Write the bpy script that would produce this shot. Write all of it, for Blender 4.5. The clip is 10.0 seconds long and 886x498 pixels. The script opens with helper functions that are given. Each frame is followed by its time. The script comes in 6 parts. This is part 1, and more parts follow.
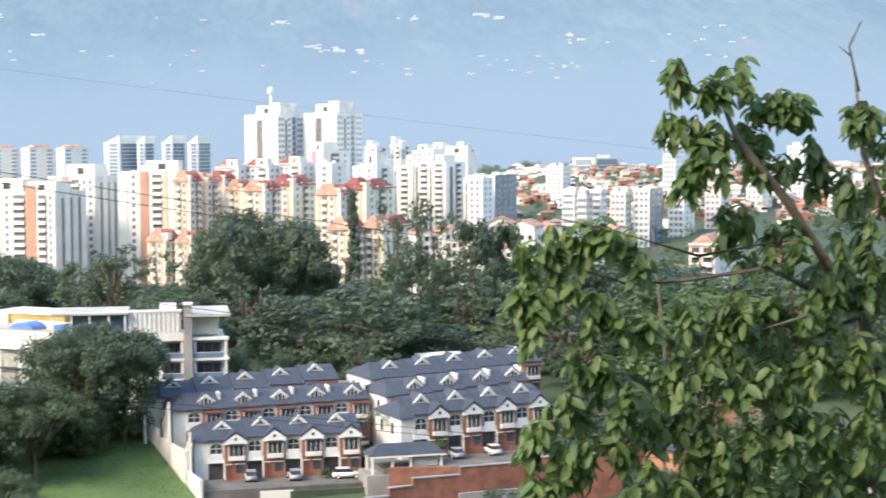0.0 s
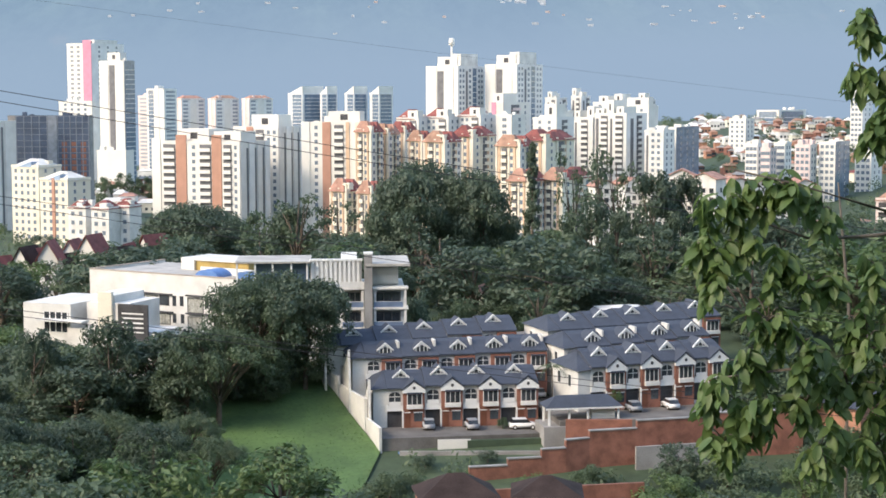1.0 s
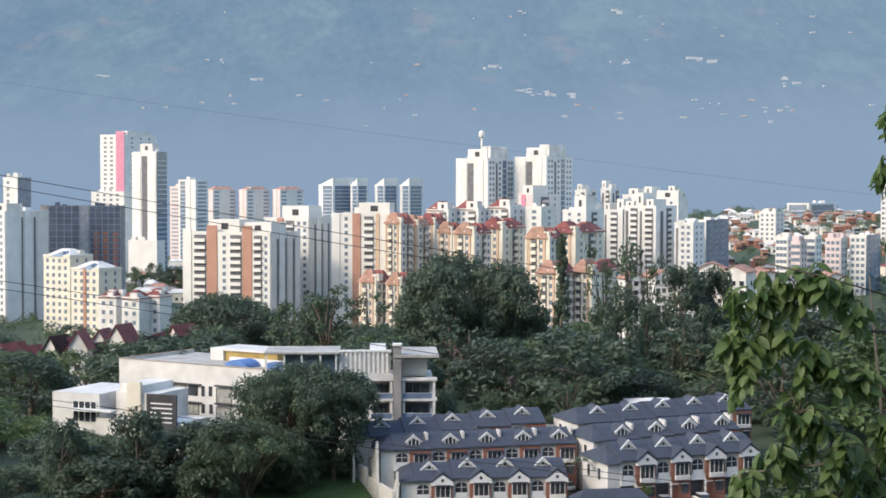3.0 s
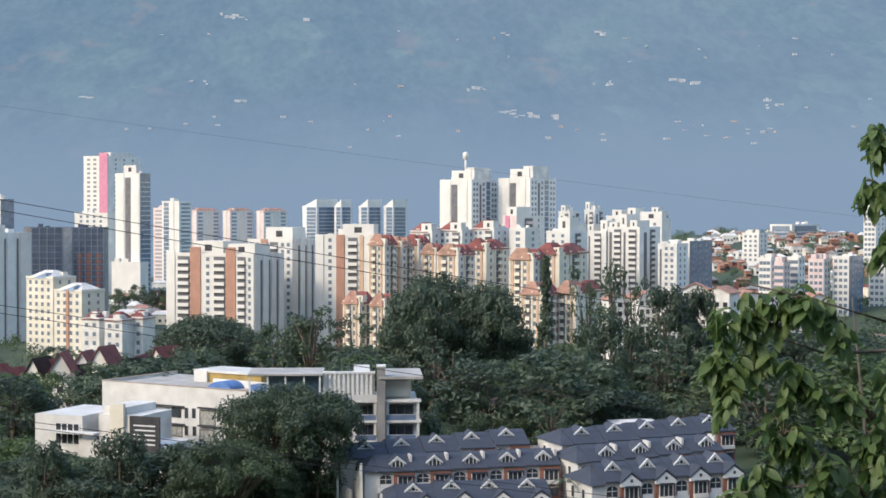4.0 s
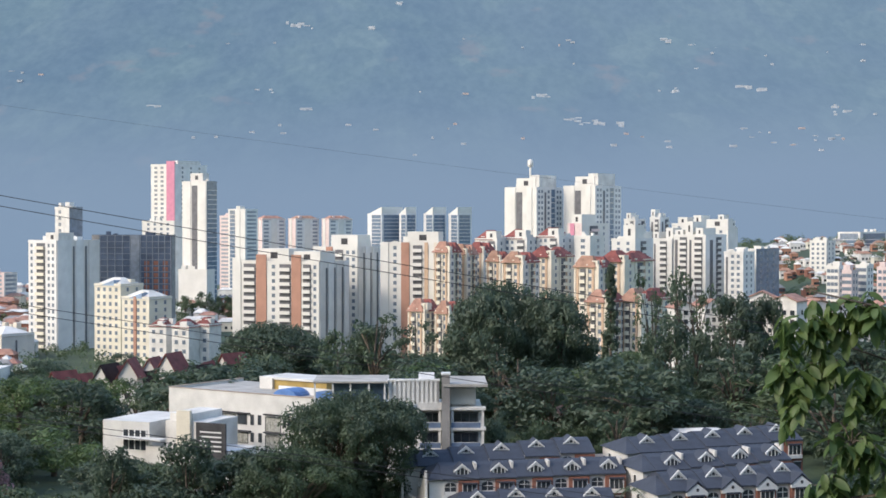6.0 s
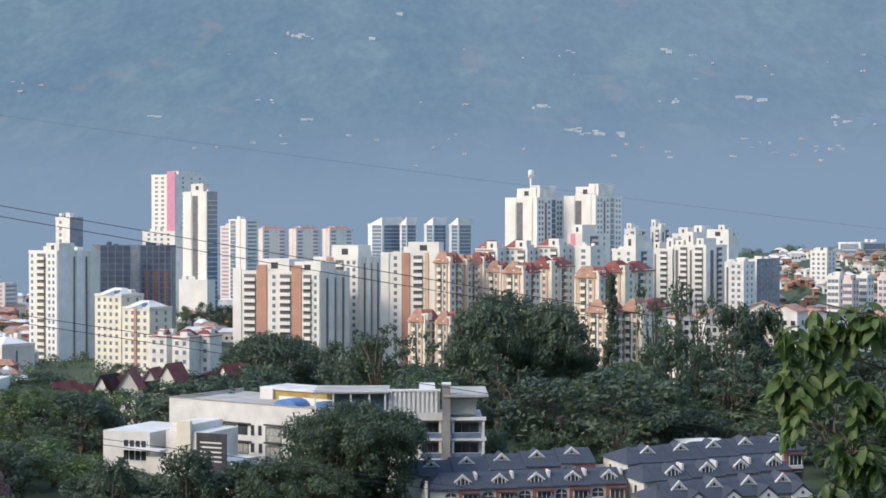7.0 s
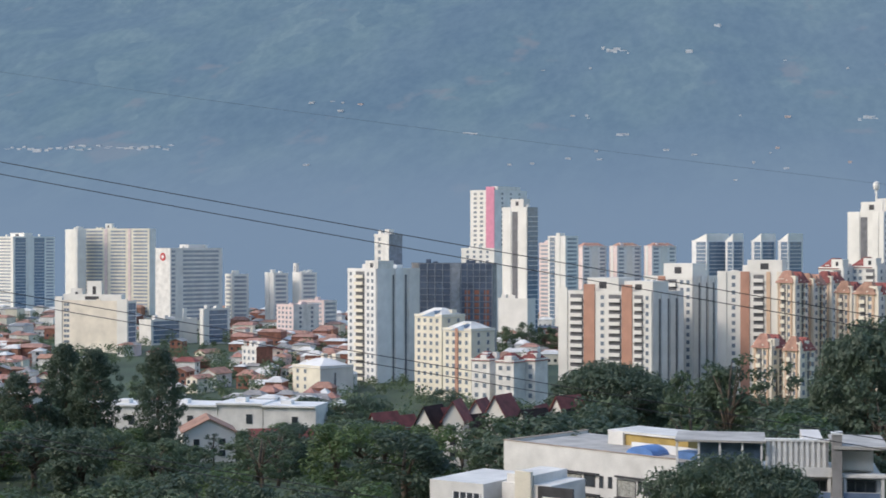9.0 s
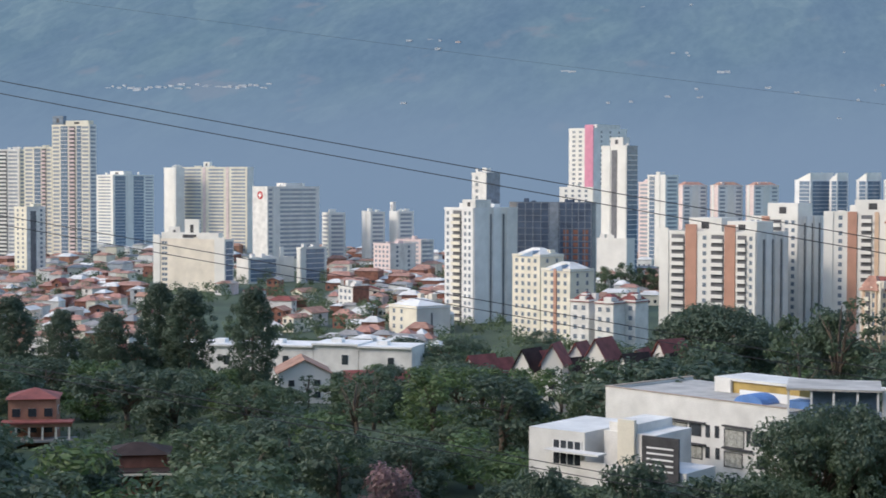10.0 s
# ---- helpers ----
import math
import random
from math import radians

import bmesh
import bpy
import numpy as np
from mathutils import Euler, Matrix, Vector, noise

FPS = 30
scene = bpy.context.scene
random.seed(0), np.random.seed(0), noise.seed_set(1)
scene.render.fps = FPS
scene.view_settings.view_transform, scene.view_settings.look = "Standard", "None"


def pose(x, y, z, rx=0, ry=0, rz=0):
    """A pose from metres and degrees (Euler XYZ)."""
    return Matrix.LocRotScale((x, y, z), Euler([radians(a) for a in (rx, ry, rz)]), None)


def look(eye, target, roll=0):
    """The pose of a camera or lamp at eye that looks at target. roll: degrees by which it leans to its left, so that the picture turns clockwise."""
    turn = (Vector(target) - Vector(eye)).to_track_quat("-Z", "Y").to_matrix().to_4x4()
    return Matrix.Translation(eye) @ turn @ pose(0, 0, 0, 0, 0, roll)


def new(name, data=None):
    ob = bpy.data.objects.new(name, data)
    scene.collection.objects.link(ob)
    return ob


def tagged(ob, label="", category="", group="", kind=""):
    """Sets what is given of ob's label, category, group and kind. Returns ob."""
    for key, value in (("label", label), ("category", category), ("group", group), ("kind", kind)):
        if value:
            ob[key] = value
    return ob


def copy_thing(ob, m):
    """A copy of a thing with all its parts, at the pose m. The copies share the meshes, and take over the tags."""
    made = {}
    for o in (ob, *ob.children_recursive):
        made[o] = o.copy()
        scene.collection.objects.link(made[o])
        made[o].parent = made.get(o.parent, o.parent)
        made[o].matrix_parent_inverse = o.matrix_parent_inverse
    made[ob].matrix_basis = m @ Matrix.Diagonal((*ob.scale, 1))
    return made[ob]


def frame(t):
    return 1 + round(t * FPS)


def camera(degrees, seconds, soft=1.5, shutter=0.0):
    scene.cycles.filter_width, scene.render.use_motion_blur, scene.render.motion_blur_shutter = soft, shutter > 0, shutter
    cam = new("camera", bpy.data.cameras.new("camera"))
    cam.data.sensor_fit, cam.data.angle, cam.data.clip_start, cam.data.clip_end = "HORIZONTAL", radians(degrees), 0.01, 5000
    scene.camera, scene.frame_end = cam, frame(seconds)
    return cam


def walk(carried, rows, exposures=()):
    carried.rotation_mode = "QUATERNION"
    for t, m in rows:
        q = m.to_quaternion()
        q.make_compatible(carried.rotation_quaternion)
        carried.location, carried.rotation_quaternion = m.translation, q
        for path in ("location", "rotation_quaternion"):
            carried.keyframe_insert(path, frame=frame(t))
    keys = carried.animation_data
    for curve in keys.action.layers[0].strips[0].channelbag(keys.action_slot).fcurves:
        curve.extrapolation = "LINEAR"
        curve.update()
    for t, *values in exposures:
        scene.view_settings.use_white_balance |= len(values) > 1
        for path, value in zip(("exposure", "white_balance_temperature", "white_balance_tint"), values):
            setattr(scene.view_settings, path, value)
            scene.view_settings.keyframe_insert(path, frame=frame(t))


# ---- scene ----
import functools
EYE = 56.0
cam = camera(29.99, 10.0, soft=1.65, shutter=0.25)
# seconds, x, y, yaw, pitch, roll
ROWS = [
    (0.0, 0.00, 0.00, -9.634, -3.565, 0.28),
    (0.5, 0.00, 0.00, -5.164, -4.255, 0.18),
    (1.0, 0.00, 0.00, -3.411, -5.218, 0.13),
    (1.5, 0.00, 0.00, -3.455, -5.569, 0.08),
    (2.0, 0.00, 0.00, -3.013, -4.074, 0.06),
    (2.5, 0.00, 0.00, -1.996, -2.832, -0.04),
    (3.0, 0.00, 0.00, -2.376, -2.049, -0.10),
    (3.2, 0.00, 0.00, -2.982, -1.869, -0.10),
    (4.3, 0.00, 0.00, -2.861, -1.243, -0.06),
    (4.5, 0.00, 0.00, -1.878, -1.313, -0.06),
    (5.0, 0.00, 0.00, -0.781, -1.353, -0.06),
    (5.5, 0.00, 0.00, -0.717, -1.227, -0.06),
    (7.0, 0.00, 0.00, -0.676, -0.691, -0.04),
    (7.5, 0.00, 0.00, 0.000, -0.468, 0.00),
    (8.0, -2.04, 8.77, 3.445, -0.161, 0.00),
    (8.5, -6.02, 25.81, 7.077, 0.022, 0.00),
    (9.0, -9.76, 41.88, 10.099, -0.107, 0.00),
    (9.5, -11.35, 48.70, 11.397, -2.168, 0.00),
    (10.0, -11.80, 50.65, 13.462, -2.229, -0.10),
]
walk(cam, [(t, pose(x, y, EYE, 90 + pitch, roll, yaw)) for t, x, y, yaw, pitch, roll in ROWS],
     exposures=[(0.0, 2.00, 7200, 10), (0.5, 1.62, 7100, 10), (1.0, 1.52, 7100, 10), (1.5, 1.60, 7100, 10), (2.0, 1.68, 7000, 10), (2.5, 1.38, 6850, 10), (3.0, 1.22, 6800, 10),
                (5.0, 1.08, 6750, 10), (8.0, 0.98, 6600, 10), (8.5, 0.88, 6600, 10), (9.0, 0.80, 6550, 10), (10.0, 0.86, 6500, 10)])

# ---- sky and sun ----
SUN_BACK, SUN_UP = radians(30), radians(36)   # a veiled sun to the left and behind, low
world = bpy.data.worlds.new("sky")
scene.world = world
world.use_nodes = True
wn = world.node_tree
sky = wn.nodes.new("ShaderNodeTexSky")
sky.sky_type, sky.sun_disc = "NISHITA", False
sky.sun_elevation, sky.sun_rotation = SUN_UP, radians(240)
sky.air_density, sky.dust_density, sky.ozone_density = 1.2, 1.5, 1.5
wn.links.new(sky.outputs[0], wn.nodes["Background"].inputs[0])
wn.nodes["Background"].inputs[1].default_value = 0.15
sun = new("sun", bpy.data.lights.new("sun", "SUN"))
sun.data.energy, sun.data.angle, sun.data.color = 0.86, radians(12.0), (1.0, 0.87, 0.72)
toward = Vector((-math.cos(SUN_BACK) * math.cos(SUN_UP), -math.sin(SUN_BACK) * math.cos(SUN_UP), math.sin(SUN_UP)))
sun.matrix_world = look((-300, -300, 400), Vector((-300, -300, 400)) - toward)


# ---- materials ----
def shade(name, base, rough=0.8, vary=0.15, scale=0.4, fine=6.0, bump=0.0, metal=0.0, tint=None, hues=0.0, spec=0.5):
    """A surface with stains at one scale and grain at another; hues: how far each object or island differs."""
    m = bpy.data.materials.new(name)
    m.use_nodes = True
    t = m.node_tree
    bs = t.nodes["Principled BSDF"]
    bs.inputs["Roughness"].default_value, bs.inputs["Metallic"].default_value = rough, metal
    bs.inputs["Specular IOR Level"].default_value = spec
    co = t.nodes.new("ShaderNodeTexCoord")
    big, small = t.nodes.new("ShaderNodeTexNoise"), t.nodes.new("ShaderNodeTexNoise")
    big.inputs["Scale"].default_value, small.inputs["Scale"].default_value = scale, fine
    big.inputs["Detail"].default_value, small.inputs["Detail"].default_value = 5, 3
    for n in (big, small):
        t.links.new(co.outputs["Object"], n.inputs["Vector"])
    ad = t.nodes.new("ShaderNodeMath")
    ad.operation = "MULTIPLY_ADD"
    ad.inputs[1].default_value = 0.4
    t.links.new(small.outputs["Fac"], ad.inputs[0])
    t.links.new(big.outputs["Fac"], ad.inputs[2])
    rp = t.nodes.new("ShaderNodeValToRGB")
    rp.color_ramp.elements[0].position, rp.color_ramp.elements[1].position = 0.5, 0.9
    tint = tint or tuple(c * (1 - 2 * vary) for c in base)
    rp.color_ramp.elements[0].color = (*tint, 1)
    rp.color_ramp.elements[1].color = (*(min(1, c * (1 + vary)) for c in base), 1)
    t.links.new(ad.outputs[0], rp.inputs[0])
    out = rp.outputs[0]
    if hues:
        hs, oi, ge = t.nodes.new("ShaderNodeHueSaturation"), t.nodes.new("ShaderNodeObjectInfo"), t.nodes.new("ShaderNodeNewGeometry")
        su = t.nodes.new("ShaderNodeMath")
        su.operation = "ADD"
        t.links.new(oi.outputs["Random"], su.inputs[0])
        t.links.new(ge.outputs["Random Per Island"], su.inputs[1])
        mr = t.nodes.new("ShaderNodeMapRange")
        mr.inputs["From Max"].default_value = 2
        mr.inputs["To Min"].default_value, mr.inputs["To Max"].default_value = 1 - hues, 1 + hues
        t.links.new(su.outputs[0], mr.inputs[0])
        t.links.new(mr.outputs[0], hs.inputs["Value"])
        m2 = t.nodes.new("ShaderNodeMapRange")
        m2.inputs["From Max"].default_value = 2
        m2.inputs["To Min"].default_value, m2.inputs["To Max"].default_value = 0.5 + hues * 0.09, 0.5 - hues * 0.09
        t.links.new(su.outputs[0], m2.inputs[0])
        t.links.new(m2.outputs[0], hs.inputs["Hue"])
        t.links.new(out, hs.inputs["Color"])
        out = hs.outputs[0]
    t.links.new(out, bs.inputs["Base Color"])
    if bump:
        bp = t.nodes.new("ShaderNodeBump")
        bp.inputs["Strength"].default_value, bp.inputs["Distance"].default_value = bump, 0.05
        t.links.new(small.outputs["Fac"], bp.inputs["Height"])
        t.links.new(bp.outputs[0], bs.inputs["Normal"])
    return m


def leafy(name, base, dark, hues=0.2):
    m = shade(name, base, rough=0.55, tint=dark, scale=0.15, fine=1.2, hues=hues, spec=0.65)
    t = m.node_tree
    bs = t.nodes["Principled BSDF"]
    tr, mx = t.nodes.new("ShaderNodeBsdfTranslucent"), t.nodes.new("ShaderNodeMixShader")
    mx.inputs[0].default_value = 0.4
    src = bs.inputs["Base Color"].links[0].from_socket
    t.links.new(src, tr.inputs[0])
    t.links.new(bs.outputs[0], mx.inputs[1])
    t.links.new(tr.outputs[0], mx.inputs[2])
    t.links.new(mx.outputs[0], t.nodes["Material Output"].inputs[0])
    return m


WHITE = shade("white_paint", (0.73, 0.71, 0.66), vary=0.06, scale=0.12)
OLDWHITE = shade("weathered_white", (0.72, 0.70, 0.66), vary=0.12, scale=0.25)
CREAM = shade("cream_paint", (0.74, 0.67, 0.56), vary=0.08, scale=0.15)
PALE = shade("pale_cream_paint", (0.74, 0.69, 0.57), vary=0.08, scale=0.15)
ORANGE = shade("terracotta_paint", (0.46, 0.25, 0.18), vary=0.1, scale=0.15)
OCHRE = shade("ochre_paint", (0.62, 0.44, 0.31), vary=0.1, scale=0.15)
PINK = shade("pink_paint", (0.60, 0.24, 0.33), vary=0.06)
BROWNTILE = shade("dark_brown_tiles", (0.05, 0.035, 0.032), vary=0.2, scale=0.4, fine=5, bump=0.3, spec=0.15)
ROSE = shade("rose_paint", (0.70, 0.57, 0.54), vary=0.08)
# both greys are lightened to imitate haze and bounced light on shaded sides
GREY = shade("grey_render", (0.70, 0.67, 0.63), vary=0.08, scale=0.15)
PALEGREY = shade("pale_grey_render", (0.75, 0.74, 0.72), vary=0.08, scale=0.15)
CONCRETE = shade("bare_concrete", (0.30, 0.29, 0.28), vary=0.15, scale=0.3)
# shade inside the open floors and blue haze, put into one wall colour
DARKCON = shade("shaded_floors_in_haze", (0.07, 0.10, 0.155), vary=0.2, scale=0.2)
BRICK = shade("red_brick", (0.27, 0.115, 0.08), vary=0.2, scale=0.6, fine=9, bump=0.2)
TILE = shade("clay_roof_tiles", (0.40, 0.22, 0.16), vary=0.2, scale=0.4, fine=5, bump=0.3, hues=0.15)
DARKTILE = shade("dark_red_roof_tiles", (0.24, 0.07, 0.06), vary=0.2, scale=0.4, fine=5, bump=0.3)
SLATE = shade("blue_slate_roof", (0.050, 0.061, 0.086), rough=0.8, vary=0.12, scale=0.5, fine=5, bump=0.25)
SHEET = shade("faded_blue_roof_sheet", (0.28, 0.38, 0.52), rough=0.5)
BLUE = shade("blue_sheet", (0.10, 0.22, 0.50), rough=0.5)
GLASS = shade("dark_window_glass", (0.05, 0.06, 0.07), rough=0.12, vary=0.3, scale=0.3, spec=0.7)
BLUEGLASS = shade("blue_grey_glass", (0.16, 0.22, 0.30), rough=0.15, vary=0.15, spec=0.7)
# dark frames and screens, and the painted shade of recesses and open garages
SHADOWY = shade("dark_trim_and_shade", (0.06, 0.06, 0.065), vary=0.2)
SCREED = shade("roof_screed", (0.44, 0.42, 0.39), vary=0.15, scale=0.3)
SOFTWHITE = shade("soft_white_render", (0.68, 0.67, 0.64), vary=0.1, scale=0.25)
# FAR colours are lightened copies: haze and sky reflection put into glass and recesses
FARGLASS = shade("haze_lifted_glass", (0.20, 0.24, 0.29), rough=0.15, vary=0.15, spec=0.7)
FARDARK = shade("paled_recess", (0.16, 0.16, 0.17), vary=0.15)
FARBAND = shade("haze_lifted_ribbon_glass", (0.33, 0.36, 0.40), rough=0.2, vary=0.12)
# slab and column concrete, its blue tint painted in for haze
MIDCON = shade("haze_blued_concrete", (0.22, 0.25, 0.29), vary=0.15)
FRAME = shade("white_frame", (0.78, 0.78, 0.76), vary=0.05)
WOOD = shade("bark", (0.13, 0.10, 0.075), vary=0.25, scale=2, fine=14, bump=0.4)
PALEBARK = shade("pale_bark", (0.13, 0.11, 0.09), vary=0.25, scale=2, fine=14, bump=0.4)
CABLE = shade("black_cable", (0.03, 0.03, 0.035), rough=0.5)
LEAF_DARK = leafy("dark_foliage", (0.095, 0.137, 0.085), (0.065, 0.10, 0.065))
LEAF_MID = leafy("green_foliage", (0.115, 0.16, 0.08), (0.075, 0.115, 0.065))
LEAF_LIGHT = leafy("bright_foliage", (0.125, 0.19, 0.065), (0.08, 0.13, 0.05))
LEAF_NEAR = leafy("glossy_broad_leaves", (0.165, 0.235, 0.07), (0.095, 0.155, 0.045), 0.3)
LEAF_PINK = leafy("pink_blossom", (0.36, 0.22, 0.24), (0.2, 0.14, 0.12))
GRASS = shade("meadow_grass", (0.075, 0.135, 0.042), vary=0.3, scale=0.12, fine=1.5, bump=0.6, tint=(0.045, 0.09, 0.03))
EARTH = shade("green_scrub_ground", (0.055, 0.08, 0.04), vary=0.3, scale=0.03, fine=0.6, bump=0.5, tint=(0.028, 0.045, 0.022))
ROADM = shade("worn_paving", (0.15, 0.14, 0.13), vary=0.2, scale=0.3)
CARWHITE = shade("white_car_paint", (0.75, 0.75, 0.75), rough=0.25, vary=0.02)
CARGREY = shade("silver_car_paint", (0.35, 0.36, 0.38), rough=0.25, vary=0.02)
VILLA = shade("salmon_brick", (0.40, 0.20, 0.13), vary=0.15, scale=0.5, fine=8, bump=0.2)
RUBBER = shade("black_rubber", (0.02, 0.02, 0.02))


# ---- builders ----
def mesh(bm, name, *mats, smooth=False):
    me = bpy.data.meshes.new(name)
    bmesh.ops.recalc_face_normals(bm, faces=bm.faces)
    bm.to_mesh(me)
    bm.free()
    for m in mats:
        me.materials.append(m)
    if smooth:
        for p in me.polygons:
            p.use_smooth = True
    return me


def part(name, data, parent, m=None, label=""):
    ob = new(name, data)
    ob.parent = parent
    if m is not None:
        ob.matrix_basis = m
    return tagged(ob, label) if label else ob


def thing(name, m, label, category, group="", kind=""):
    ob = new(name)
    ob.empty_display_size = 0.5
    ob.matrix_basis = m
    return tagged(ob, label, category, group, kind)


def box(bm, x0, x1, y0, y1, z0, z1, mat=0):
    v = [bm.verts.new(c) for c in ((x0, y0, z0), (x1, y0, z0), (x1, y1, z0), (x0, y1, z0), (x0, y0, z1), (x1, y0, z1), (x1, y1, z1), (x0, y1, z1))]
    for f in ((0, 3, 2, 1), (4, 5, 6, 7), (0, 1, 5, 4), (1, 2, 6, 5), (2, 3, 7, 6), (3, 0, 4, 7)):
        bm.faces.new([v[i] for i in f]).material_index = mat


def prism(bm, pts, y0, y1, mat=0):
    """A profile in x and z, drawn out along y."""
    a, b = [bm.verts.new((x, y0, z)) for x, z in pts], [bm.verts.new((x, y1, z)) for x, z in pts]
    n = len(pts)
    bm.faces.new(a).material_index = mat
    bm.faces.new(b[::-1]).material_index = mat
    for i in range(n):
        bm.faces.new([a[i], b[i], b[(i + 1) % n], a[(i + 1) % n]]).material_index = mat


def boxes(name, mats, *bs):
    bm = bmesh.new()
    for b in bs:
        box(bm, *b)
    return mesh(bm, name, *mats)


def tube(bm, pts, radii, sides=6, mat=0):
    rings = []
    for i, (p, r) in enumerate(zip(pts, radii)):
        d = (Vector(pts[min(i + 1, len(pts) - 1)]) - Vector(pts[max(i - 1, 0)])).normalized()
        u = d.orthogonal().normalized()
        w = d.cross(u)
        rings.append([bm.verts.new(Vector(p) + r * (math.cos(2 * math.pi * k / sides) * u + math.sin(2 * math.pi * k / sides) * w)) for k in range(sides)])
    for a, b in zip(rings, rings[1:]):
        # the nearest turn keeps the skin from twisting
        s = min(range(sides), key=lambda k: (a[0].co - b[k].co).length)
        for k in range(sides):
            f = bm.faces.new([a[k], a[(k + 1) % sides], b[(k + 1 + s) % sides], b[(k + s) % sides]])
            f.material_index, f.smooth = mat, True
    bm.faces.new(rings[0][::-1])
    bm.faces.new(rings[-1])


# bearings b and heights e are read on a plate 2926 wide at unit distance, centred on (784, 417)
def east(b, d):
    return (b - 784) / 2926 * d


def up(e, d):
    return EYE - (e - 417) / 2926 * d


# ---- ground ----
def rise(x, y):
    """Height of the land: the camera's hillside, its spur to the left, a shelf with houses, then the plain and a low hill to the right."""
    near = 54.3 - 0.62 * max(0.0, y + 3) if y > -40 else 54.3 + 0.75 * (-40 - y)
    if -40 < y < -3:
        near = 54.3 + 0.1 * (-3 - y)
    low = float(np.interp(y, (100, 150, 200, 225, 245, 265, 300, 350, 420, 520, 600), (-4, -2, 0, 3.5, 6.5, 10.5, 11.5, 10, 5, 1, 0)))
    low += 22.0 * math.exp(-((x + 95) / 42) ** 2 - ((y - 170) / 60) ** 2) + 0.8 * noise.noise((x * 0.02, y * 0.02, 0))
    k, q = min(1, max(0, (x - 110) / 160)), min(1, max(0, (y - 480) / 650))
    low += 36 * k * k * (3 - 2 * k) * q
    base = max(near, low) if y > -40 else near
    s = min(1.0, max(0.0, (330 - y) / 200))
    s = s * s * (3 - 2 * s)
    spur = 70 * s * math.exp(-((x + 345 + 0.12 * y) / 75) ** 2) * (1 if y > -300 else 0.6)
    return max(base, low + spur)


def terrain():
    bm = bmesh.new()
    xs = [-2000, -1500, -1100, -800, -650, -550] + [-500 + 12.5 * i for i in range(81)] + [560, 650, 800, 1100, 1500, 2000]
    ys = [-600, -450, -330, -250, -190, -140] + [-100 + 10 * i for i in range(76)] + [680, 720, 780, 850, 950, 1100, 1250, 1400]
    g = [[bm.verts.new((x, y, rise(x, y))) for x in xs] for y in ys]
    for j in range(len(ys) - 1):
        for i in range(len(xs) - 1):
            f = bm.faces.new((g[j][i], g[j][i + 1], g[j + 1][i + 1], g[j + 1][i]))
            f.smooth = True
    tagged(new("ground", mesh(bm, "ground", EARTH)), "green scrubby hillside and valley floor", "ground", kind="structure")


terrain()


